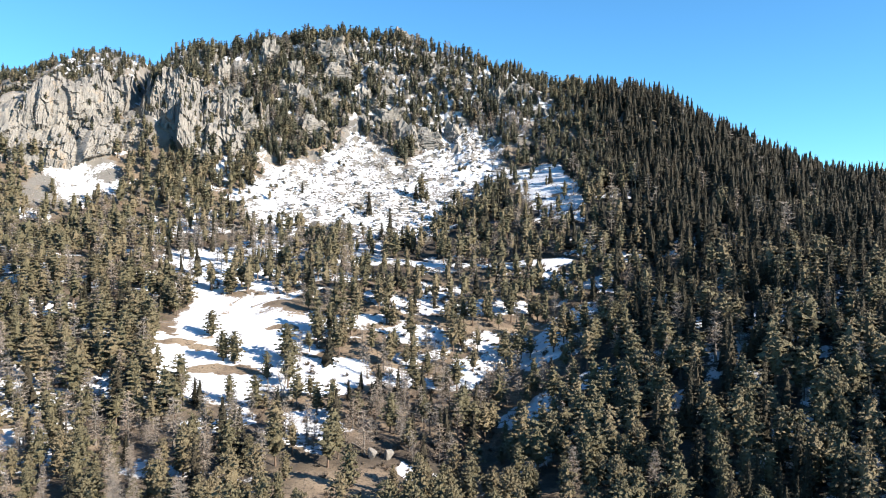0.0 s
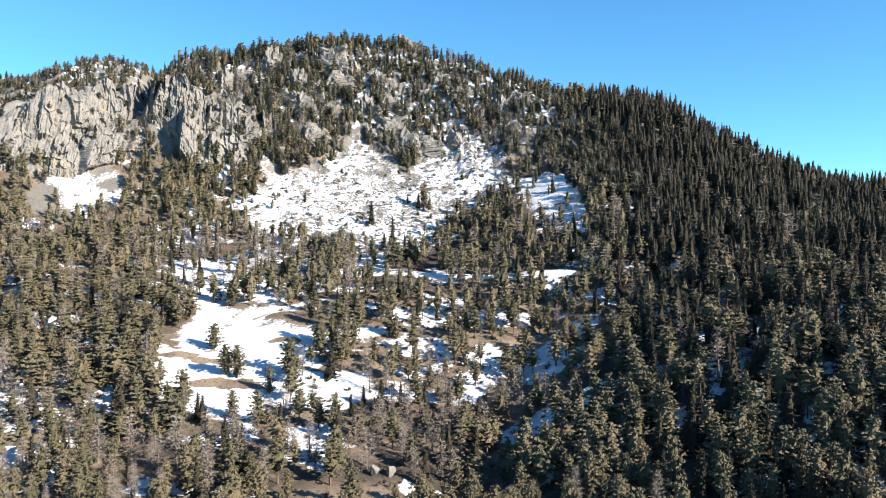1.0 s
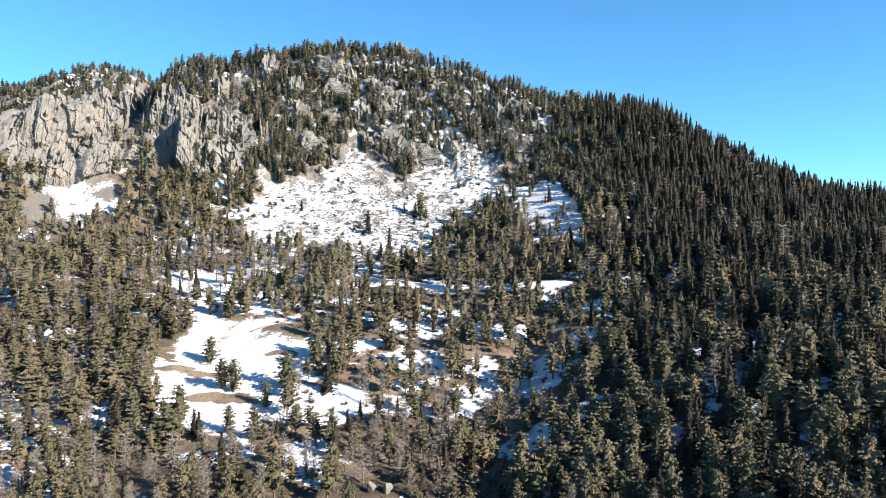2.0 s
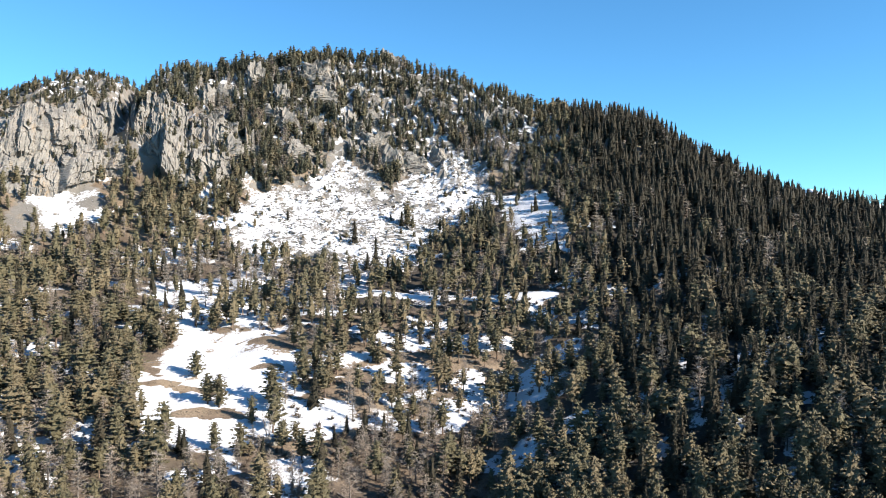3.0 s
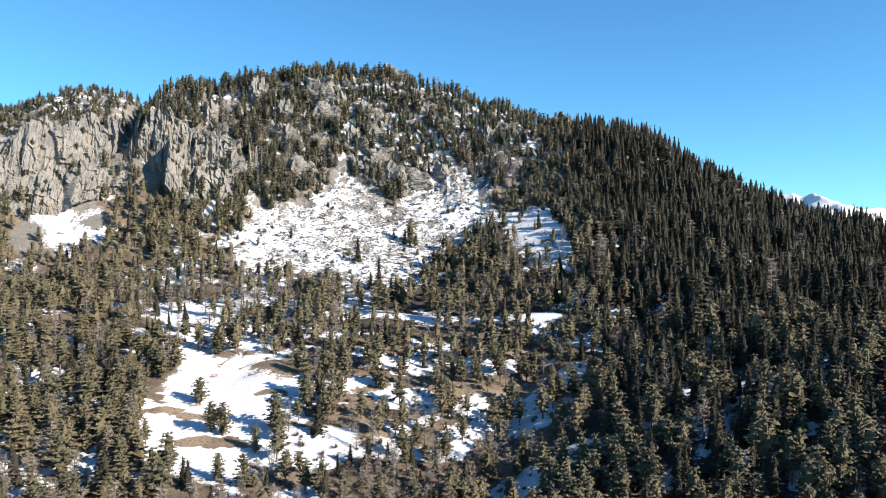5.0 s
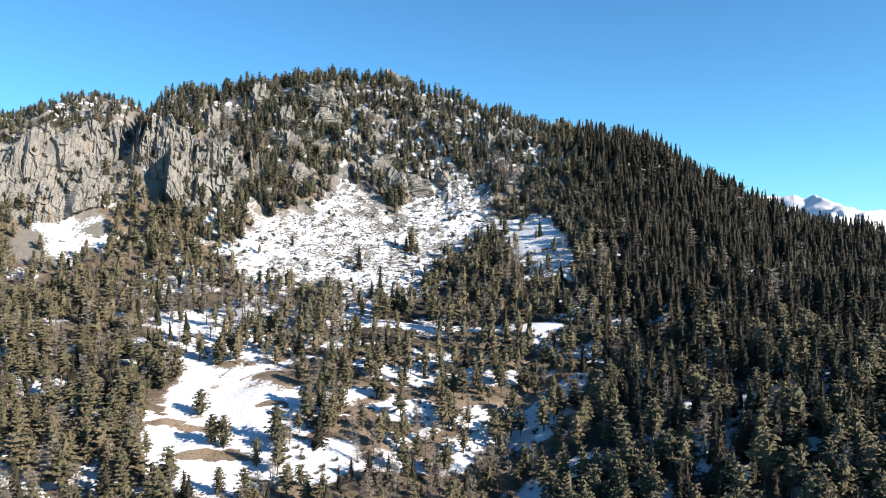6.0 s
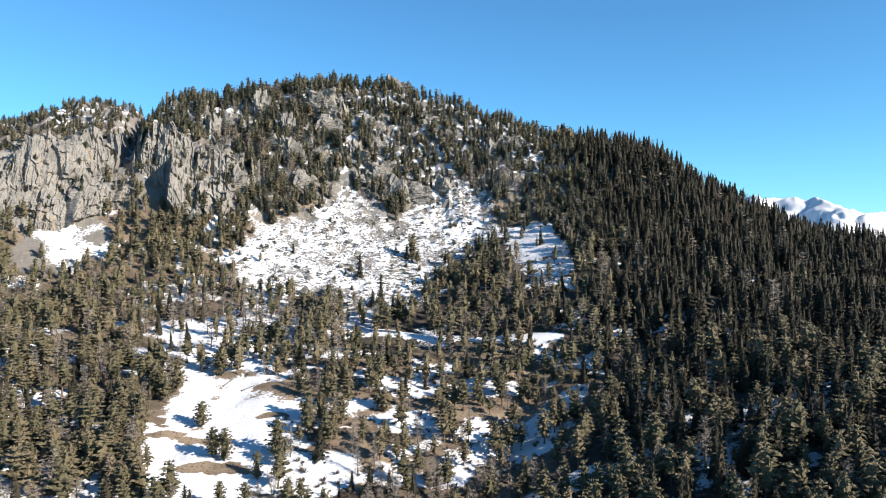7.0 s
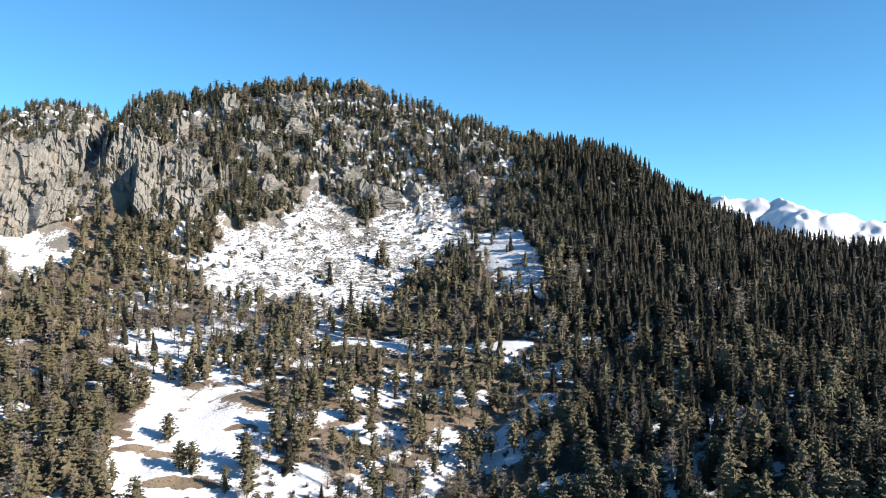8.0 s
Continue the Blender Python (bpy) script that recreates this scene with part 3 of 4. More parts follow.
# x, y, length, height, what it stands beside
for n, (bx, by, length, tall, words) in enumerate(((-47, 227.5, 6.2, 4.2, "large pale grey boulder below the snowy clearing"), (-18.5, 200, 3.8, 3.2, "grey boulder capped with snow on the brown bank"),
                                                   (-14, 200.5, 4.0, 3.4, "grey boulder capped with snow above the gully"), (-64.5, 386, 7.5, 5.2, "large rounded tan boulder at the foot of the scree"),
                                                   (-56, 389, 5.0, 3.0, "grey boulder at the foot of the scree"), (-48, 391, 6.0, 2.6, "flat grey boulder at the foot of the scree"),
                                                   (-40, 418, 4.6, 2.4, "grey boulder half buried in scree snow"), (-60, 430, 5.0, 2.6, "grey boulder half buried in scree snow"),
                                                   (12, 440, 4.6, 2.8, "grey boulder half buried in scree snow"), (-8, 448, 5.0, 2.4, "grey boulder half buried in scree snow"),
                                                   (-84, 436, 4.4, 2.6, "grey boulder under the summit crags"), (-134, 428, 9.0, 9.5, "huge upright block fallen below the cliff"),
                                                   (-148, 424, 5.0, 4.0, "grey block fallen below the cliff"), (-63, 224, 2.4, 1.6, "small grey rock beside the clearing"))):
    V, F = boulder_form(900 + n, 3)
    V = V * (length, length * 0.8, tall * 1.25)
    ob = new("boulder", tri_mesh("boulder", V, F, [BOULDER_ROCK if by > 400 or "capped" in words else CLIFF_ROCK]))
    ob.matrix_basis = pose(bx, by, ground1(bx, by) + tall * 0.28, 0, 0, 37 * n)
    tagged(ob, words, "boulder", "boulders")


# ---------------------------------------------------------------- trees
def outward(V, lift):
    """Directions away from a tree's axis, tipped up by lift."""
    out = np.column_stack([V[:, :2], np.zeros(len(V))])
    out /= np.linalg.norm(out, axis=1)[:, None] + 1e-6
    return out + np.array([0, 0, lift])


def stem(H, r, sides, rings, rng, bend):
    """A tapered, slightly crooked trunk."""
    t = np.linspace(0, 1, rings)
    off = np.cumsum(rng.normal(0, bend, (rings, 2)), 0) * t[:, None]
    a = np.arange(sides) / sides * 2 * np.pi
    rad = r * (1 - 0.93 * t) + r * 0.5 * np.exp(-t * 30)
    V = np.stack([off[:, :1] + rad[:, None] * np.cos(a), off[:, 1:] + rad[:, None] * np.sin(a), np.repeat((t * H - 0.6 * (t == 0))[:, None], sides, 1)], -1).reshape(-1, 3)
    F = []
    for i in range(rings - 1):
        for j in range(sides):
            p, q = i * sides + j, i * sides + (j + 1) % sides
            F += [(p, q, q + sides), (p, q + sides, p + sides)]
    return V, np.array(F), off, t


def limbs(start, end, r):
    """Three-sided tapered sticks from start to end."""
    n = len(start)
    d = end - start
    d /= np.linalg.norm(d, axis=1)[:, None] + 1e-6
    u = np.cross(d, np.array([0.3, 0.2, 1.0]))
    u /= np.linalg.norm(u, axis=1)[:, None] + 1e-6
    w = np.cross(d, u)
    ring = [start + r[:, None] * (u * math.cos(k) + w * math.sin(k)) for k in (0, 2.09, 4.19)]
    V = np.stack(ring + [end], 1).reshape(-1, 3)
    k = np.arange(n)[:, None] * 4
    F = np.concatenate([k + np.array(f) for f in ((0, 1, 3), (1, 2, 3), (2, 0, 3))], 1).reshape(-1, 3)
    return V, F


def slivers(rng, start, end, r):
    """Twigs: one thin blade each."""
    side = np.cross(end - start, rng.normal(0, 1, start.shape))
    side *= r[:, None] / (np.linalg.norm(side, axis=1)[:, None] + 1e-6)
    return np.stack([start - side, start + side, end], 1).reshape(-1, 3), np.arange(3 * len(start)).reshape(-1, 3)


def heart(rng, rim, sides):
    """The dense inside of a crown: jagged rings of needles and dead twigs round the stem."""
    top = np.array([[rim[-1][0], rim[-1][1], rim[-1][2] + 0.07 * rim[-1][2], 0.15 * rim[-1][3]]])
    rim = np.concatenate([rim[:1] * (1, 1, 1, 0.3) - (0, 0, 0.2, 0), rim, top])
    n = len(rim)
    a = np.arange(sides) / sides * 6.283 + rng.uniform(0, 6.3, (n, 1))[:, :1] * 0.15
    r = rim[:, 3:4] * rng.uniform(0.6, 1.35, (n, sides))
    V = np.stack([rim[:, :1] + r * np.cos(a), rim[:, 1:2] + r * np.sin(a), rim[:, 2:3] + rng.normal(0, 0.30, (n, sides)) - 0.22 * r], -1).reshape(-1, 3)
    F = []
    for i in range(n - 1):
        for j in range(sides):
            p, q = i * sides + j, i * sides + (j + 1) % sides
            F += [(p, q, q + sides), (p, q + sides, p + sides)]
    F = np.array(F)
    return V[F].reshape(-1, 3), np.arange(3 * len(F)).reshape(-1, 3)


def pads(rng, centre, along, axis_xy, long, wide, thick, ring):
    """Boughs of needles: domed pads with a ragged, pointed rim, one at each centre, drawn out along the branch."""
    n = len(centre)
    a = along / (np.linalg.norm(along, axis=1)[:, None] + 1e-6)
    s = np.cross(np.array([0, 0, 1.0]), a)
    s /= np.linalg.norm(s, axis=1)[:, None] + 1e-6
    u = np.cross(a, s)
    u = u + rng.normal(0, 0.16, (n, 3))
    ang = np.arange(ring) / ring * 6.283 + rng.uniform(0, 6.28, (n, 1)) + rng.normal(0, 0.16, (n, ring))
    rad = np.where(np.arange(ring)[None] % 2 == 0, rng.uniform(0.95, 1.35, (n, ring)), rng.uniform(0.62, 0.98, (n, ring)))
    sag = rng.uniform(-0.7, 0.15, (n, ring)) * thick[:, None]
    ca, sa = (np.cos(ang) * rad * long[:, None])[..., None], (np.sin(ang) * rad * wide[:, None])[..., None]
    R = centre[:, None] + a[:, None] * ca + s[:, None] * sa + u[:, None] * sag[..., None]
    top = centre + u * (thick * rng.uniform(0.75, 1.25, n))[:, None] + (a * rng.normal(0, 0.2, (n, 1)) + s * rng.normal(0, 0.2, (n, 1))) * wide[:, None]
    out = np.column_stack([centre[:, :2] - axis_xy, np.zeros(n)])
    out /= np.linalg.norm(out, axis=1)[:, None] + 1e-6
    rn = a[:, None] * np.cos(ang)[..., None] + s[:, None] * np.sin(ang)[..., None] + 0.35 * u[:, None] + 0.55 * out[:, None] + rng.normal(0, 0.22, R.shape)
    tn = u * 0.9 + 0.5 * out
    k = np.arange(ring)
    F = np.stack([np.zeros(ring, int), 1 + k, 1 + (k + 1) % ring], 1)
    V, N = np.concatenate([top[:, None], R], 1), np.concatenate([tn[:, None], rn], 1)
    m = V.shape[1]
    faces = (np.arange(n)[:, None, None] * m + F[None]).reshape(-1, 3)
    return V.reshape(-1, 3), faces, N.reshape(-1, 3), np.repeat(rng.random(n), m)


# detail: trunk sides, trunk rings, metres between whorls, boughs a whorl, pads a bough, points of a rim, needle sprays a bough
DETAIL = {"near": (7, 9, 0.80, 6.3, 3, 6, 4), "mid": (5, 4, 0.98, 5.2, 2, 5, 2), "far": (3, 3, 1.26, 4.2, 1, 5, 0)}


def tree_form(kind, seed, H, level):
    """(stem verts, faces), (crown verts, faces, normals, tones) of one tree of height H."""
    rng = np.random.default_rng(seed)
    sides, rings, step, whorl, per_bough, points, sprays = DETAIL[level]
    fine = level == "near"
    if level == "far" and kind in ("pine", "stone_pine"):
        per_bough, points = 2, 4
    sv, sf, off, ts = stem(0.93 * H, 0.016 * H + 0.03, sides, rings, rng, (0.035 if kind in ("pine", "stone_pine") else 0.015) * H / 8)
    low = {"pine": rng.uniform(0.10, 0.34), "spruce": 0.06, "larch": 0.14, "stone_pine": rng.uniform(0.05, 0.16)}[kind]
    wide = {"pine": rng.uniform(0.205, 0.275), "spruce": rng.uniform(0.185, 0.24), "larch": rng.uniform(0.17, 0.23), "stone_pine": rng.uniform(0.19, 0.26)}[kind] * H
    dome = rng.uniform(1.4, 2.6) if kind == "pine" else rng.uniform(1.4, 2.5)
    spots, dirs, axes, reach, roots, rim = [], [], [], [], [], []
    z = low * H
    lop, swell, waves = rng.uniform(0, 6.3), rng.uniform(0.08, 0.28), rng.uniform(7, 13)
    while z < H * 0.95:
        t = (z - low * H) / (H - low * H)
        if kind in ("pine", "stone_pine"):
            r = wide * (1 - t ** dome) ** 0.66 * (0.66 + 0.34 * min(1, t * 3.5)) * (1 + 0.14 * math.sin(waves * t + lop))
        elif kind == "spruce":
            r = wide * (1 - t) ** 0.82 * (1 + 0.08 * math.sin(23 * t + lop))
        else:
            r = wide * (1 - t) ** 0.7 * (0.55 + 0.45 * min(1, t * 4))
        r = max(r, 0.035 * H * (1 - t) + (0.12 if kind == "spruce" else 0.22))
        cx, cy = np.interp(z / H, ts, off[:, 0]), np.interp(z / H, ts, off[:, 1])
        if (not rim or z - rim[-1][2] > 0.10 * H) and t < (0.93 if kind == "spruce" else 0.84):
            rim.append((cx, cy, z, (0.60 if kind == "spruce" and not fine else 0.48) * r))
        k = max(3, int(round(whorl * (0.45 + 0.55 * r / wide) + rng.uniform(-0.6, 0.6))))
        a0 = rng.uniform(0, 6.3)
        for j in range(k):
            a = a0 + j * 6.283 / k + rng.normal(0, 0.24)
            L = r * rng.uniform(0.72, 1.14) * (1 + swell * math.cos(a - lop))
            rise = {"pine": rng.uniform(-0.12, 0.26), "stone_pine": rng.uniform(-0.05, 0.35), "spruce": rng.uniform(-0.50, -0.18) * (1 - t) + 0.20 * t, "larch": rng.uniform(-0.05, 0.15)}[kind] * L
            root = np.array([cx, cy, z + rng.normal(0, 0.16)])
            tip = root + (L * math.cos(a), L * math.sin(a), rise)
            roots.append((root, tip))
            for i in range(per_bough):
                f = {1: (0.58,), 2: (0.40, 0.80), 3: (0.30, 0.62, 0.93)}[per_bough][i]
                spots.append(root + (tip - root) * f + rng.normal(0, 1, 3) * (0.05 + 0.06 * L, 0.05 + 0.06 * L, 0.12))
                dirs.append(tip - root)
                axes.append((cx, cy))
                reach.append(L)
        z += step * rng.uniform(0.8, 1.2)
    roots, spots, dirs, axes, reach = np.array(roots), np.array(spots), np.array(dirs), np.array(axes), np.array(reach)
    if kind == "larch":
        cv, cf = limbs(roots[:, 0], roots[:, 1], np.full(len(roots), {"near": 0.035, "mid": 0.04, "far": 0.045}[level]))
        many = {"near": 20, "mid": 12, "far": 7}[level]
        pick_f = rng.uniform(0.15, 1.0, (len(roots), many))[..., None]
        P = (roots[:, :1] + (roots[:, 1:] - roots[:, :1]) * pick_f + rng.normal(0, 0.12, (len(roots), many, 3))).reshape(-1, 3)
        D = np.repeat(roots[:, 1] - roots[:, 0], many, 0)
        D /= np.linalg.norm(D, axis=1)[:, None] + 1e-6
        turn = D * 0.55 + rng.normal(0, 0.55, P.shape) * (1, 1, 0.8) + (0, 0, 0.12)
        tv, tf = slivers(rng, P, P + turn * {"near": 0.8, "mid": 1.0, "far": 1.2}[level], np.full(len(P), {"near": 0.045, "mid": 0.07, "far": 0.11}[level]))
        cv, cf = np.concatenate([cv, tv]), np.concatenate([cf, tf + len(cv)])
        cn = outward(cv, 0.5) + rng.normal(0, 0.5, cv.shape)
        return (sv, sf), (cv, cf, cn, np.repeat(rng.random(len(cv) // 2 + 1), 2)[:len(cv)])
    spread_by = {1: 1.0, 2: 0.62, 3: 0.42}[per_bough]
    if kind == "spruce":
        shape = (0.50 * spread_by * reach + 0.06, 0.32 * spread_by * reach + 0.17, 0.11 * spread_by * reach + 0.16)
    else:
        shape = (0.43 * spread_by * reach + 0.10, 0.38 * spread_by * reach + 0.19, 0.15 * spread_by * reach + 0.19)
    cv, cf, cn, tone = pads(rng, spots, dirs, axes, *shape, points)
    # the leading shoots
    tip = np.array([off[-1, 0], off[-1, 1], 0.91 * H])
    tall = 0.085 if kind == "spruce" else 0.035
    lv, lf = limbs(tip + rng.normal(0, 0.12, (3, 3)) - (0, 0, 0.6), np.tile(tip, (3, 1)) + rng.normal(0, 0.2, (3, 3)) + (0, 0, tall * H), np.full(3, 0.20 if kind == "spruce" else 0.40))
    pieces = [(lv, lf, outward(lv - (tip[0], tip[1], 0), 0.5), np.full(len(lv), 0.5))]
    if sprays:                                           # loose needle sprays break the outline
        P = (roots[:, :1] + (roots[:, 1:] - roots[:, :1]) * rng.uniform(0.45, 1.12, (len(roots), sprays))[..., None]).reshape(-1, 3)
        L = np.repeat(np.linalg.norm(roots[:, 1] - roots[:, 0], axis=1), sprays)
        P = P + rng.normal(0, 1, P.shape) * np.column_stack([0.16 * L, 0.16 * L, np.full(len(L), 0.16)])
        D = np.repeat((roots[:, 1] - roots[:, 0]) / (np.linalg.norm(roots[:, 1] - roots[:, 0], axis=1)[:, None] + 1e-6), sprays, 0)
        pv, pf = slivers(rng, P, P + (D + rng.normal(0, 0.45, P.shape)) * rng.uniform(0.35, 0.75, (len(P), 1)), np.full(len(P), 0.13 if fine else 0.17))
        pieces.append((pv, pf, outward(pv, 0.45) + rng.normal(0, 0.25, pv.shape), np.repeat(rng.random(len(P)), 3)))
    hv, hf = heart(rng, np.array(rim), 7 if fine else 5)
    pieces.append((hv, hf, outward(hv, 0.1) + rng.normal(0, 0.3, hv.shape), np.repeat(rng.random(len(hv) // 3), 3)))
    for v, f, nrm, tn in pieces:
        cf = np.concatenate([cf, f + len(cv)])
        cv, cn, tone = np.concatenate([cv, v]), np.concatenate([cn, nrm]), np.concatenate([tone, tn])
    if fine:
        bare = roots[rng.random(len(roots)) < 0.5]
        bv, bf = limbs(bare[:, 0], bare[:, 0] + (bare[:, 1] - bare[:, 0]) * 0.8, np.full(len(bare), 0.03))
        sf = np.concatenate([sf, bf + len(sv)])
        sv = np.concatenate([sv, bv])
    return (sv, sf), (cv, cf, cn, tone)


LEAF = {"pine": PINE, "spruce": SHADED_SPRUCE, "larch": LARCH, "stone_pine": STONE_PINE}
STEM = {"pine": BARK, "spruce": GREY_BARK, "larch": GREY_BARK, "stone_pine": BARK}


def tree_density(x, y):
    """Chance that a planting spot carries a tree, over the plan."""
    d = 0.93 + 0.25 * fbm(x / 30, y / 30, 3, 51)
    d = d * (1 - 1.0 * inside(x, y, MEADOW, 3)) * (1 - 0.985 * inside(x, y, TALUS, 5)) * (1 - 0.95 * inside(x, y, SMALL_TALUS, 4))
    d = d * (1 - 0.88 * inside(x, y, SNOW_LANE, 4)) * (1 - 0.15 * inside(x, y, GULLY, 4)) * (1 - 0.96 * inside(x, y, BROWN_BANK, 3))
    for cx, cy, rx, ry in PATCHES:
        d = d * (1 - 0.82 * blob(x, y, cx, cy - 1.5, rx + 1, ry + 2))
    d = d * (1 - 0.9 * blob(x, y, -62, 378, 11, 11))
    d = d * (1 - 0.14 * inside(x, y, OPEN_WOOD, 10)) * (1 - 0.55 * inside(x, y, UPPER_STRIP, 5))
    rocky = inside(x, y, [(-310, 404), (-200, 408), (-176, 446), (-158, 430), (-108, 440), (-106, 470), (-150, 472), (-182, 470), (-240, 446), (-310, 424)], 3)
    d = d * (1 - 0.90 * rocky)
    summit = ramp(y, 455, 485) * (1 - ramp(x, 30, 90)) * ramp(x, -190, -160)
    d = d * (1 - 0.12 * summit)
    d = d * (1 - 0.92 * np.exp(-((x - notch_line(y)) / 5.0) ** 2) * ramp(y, 438, 452) * (1 - ramp(y, 520, 550)))
    d = d * (1 - 0.85 * np.exp(-((y - road_line(x) + 4) / 6) ** 2) * ramp(x, -60, -40) * (1 - ramp(x, 48, 62)))
    return np.maximum(d, 1.15 * inside(x, y, THICKET, 3))


def plant():
    """Spots for all trees: x, y, kind, height."""
    rng = np.random.default_rng(8)
    cell = 4.9
    nx, ny = np.meshgrid(np.arange(-345, 345, cell), np.arange(152, 640, cell))
    x = (nx + rng.uniform(-0.48, 0.48, nx.shape) * cell).ravel()
    y = (ny + rng.uniform(-0.48, 0.48, ny.shape) * cell).ravel()
    keep = (x > -0.585 * y - 14) & (x < 0.655 * y + 12) & (rng.random(len(x)) < tree_density(x, y) * (0.86 + 0.14 * ramp(y, 420, 470) + 0.16 * ramp(x, 60, 100) - 0.03 * ramp(-x, 40, 80) * (1 - ramp(y, 270, 350)) - 0.03 * ramp(x, 40, 80) * (1 - ramp(y, 290, 360)))) & (y < 585 + 25 * rng.random(len(x))) & (y < 570 - 0.75 * np.maximum(x - 110, 0) + 12 * rng.random(len(x)))
    x, y = x[keep], y[keep]
    # the steep summit slopes carry more
    sx, sy = rng.uniform(-180, 70, 2600), rng.uniform(448, 580, 2600)
    more = (inside(sx, sy, SUMMIT, 8) > rng.random(2600)) & (tree_density(sx, sy) > rng.uniform(0.2, 1.0, 2600)) & (rng.random(2600) < 0.25)
    bx, by = rng.uniform(-122, -58, 190), rng.uniform(432, 502, 190)
    brow = (inside(bx, by, [(-122, 432), (-98, 438), (-70, 454), (-58, 490), (-58, 500), (-122, 502)], 3) > 0.5)
    fx, fy = rng.uniform(-148, -104, 70), rng.uniform(394, 438, 70)
    ex, ey = rng.uniform(60, 262, 2200), rng.uniform(360, 545, 2200)
    ridge = (inside(ex, ey, [(70, 400), (150, 375), (255, 372), (238, 440), (150, 512), (72, 540)], 4) > 0.5) & (rng.random(2200) < 0.42)
    vx, vy = rng.uniform(-300, -192, 130), rng.uniform(446, 500, 130)
    x, y = np.r_[x, sx[more], bx[brow], fx, ex[ridge], vx], np.r_[y, sy[more], by[brow], fy, ey[ridge], vy]
    n = len(x)
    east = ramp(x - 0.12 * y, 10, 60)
    high = ramp(y, 330, 450)
    roll = rng.random(n)
    grove = fbm(x / 40, y / 40, 2, 71)
    p_larch = 0.09 + 0.07 * ramp(-x, 40, 80) * (1 - ramp(y, 330, 400)) + 0.10 * grove + 0.16 * ramp(-x, 30, 70) * (1 - ramp(y, 225, 290)) + 0.14 * inside(x, y, OPEN_WOOD, 12) * (y < 300) + 0.2 * inside(x, y, THICKET, 4) + 0.18 * np.exp(-((y - 345) / 22) ** 2) * (x < 60) + 0.26 * np.exp(-((y - 350) / 18) ** 2 - ((x + 72) / 32) ** 2) + 0.5 * np.exp(-((y - 358) / 12) ** 2 - ((x + 106) / 18) ** 2)
    p_larch = p_larch * (1 - 0.6 * east)
    # more of the darkened spruces stand in for shade on the east slope and thicket
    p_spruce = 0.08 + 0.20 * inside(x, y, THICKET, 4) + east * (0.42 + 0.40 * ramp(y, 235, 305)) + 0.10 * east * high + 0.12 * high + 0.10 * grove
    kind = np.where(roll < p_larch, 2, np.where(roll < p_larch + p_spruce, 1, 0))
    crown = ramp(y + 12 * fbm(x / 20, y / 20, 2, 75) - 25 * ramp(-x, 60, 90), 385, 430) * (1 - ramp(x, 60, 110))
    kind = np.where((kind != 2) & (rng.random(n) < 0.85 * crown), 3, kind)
    H = 12.0 + 2.0 * east - 1.2 * high * (1 - east) + 1.2 * fbm(x / 25, y / 25, 2, 73)
    H = H * (1 - 0.12 * inside(x, y, OPEN_WOOD, 12)) * (1 - 0.5 * inside(x, y, TALUS, 6)) * rng.uniform(0.66, 1.2, n)
    H = H * (1 + 0.13 * ramp(x, 130, 175) * high)
    H = H * (1 - 0.42 * ramp(-x, 165, 195) * ramp(y, 440, 470))
    H = H * np.where(rng.random(n) < 0.13, 0.55, 1) * np.where(kind == 1, 1.0, np.where(kind == 3, 0.98, 1))
    return x, y, kind, np.clip(H, 2.2, 19)


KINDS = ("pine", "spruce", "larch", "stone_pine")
tx, ty, tk, th = plant()
tz = ground(tx, ty)
# small pines that cling to the ledges of the cliffs
cling = np.random.default_rng(13)
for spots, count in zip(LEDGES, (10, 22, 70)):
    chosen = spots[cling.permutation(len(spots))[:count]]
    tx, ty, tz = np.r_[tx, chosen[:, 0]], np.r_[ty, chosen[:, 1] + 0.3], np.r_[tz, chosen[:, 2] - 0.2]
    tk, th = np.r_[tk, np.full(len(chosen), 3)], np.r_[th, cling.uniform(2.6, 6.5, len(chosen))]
near_rank = np.argsort(ty + 0.12 * np.abs(tx))
near = set(near_rank[:260].tolist())


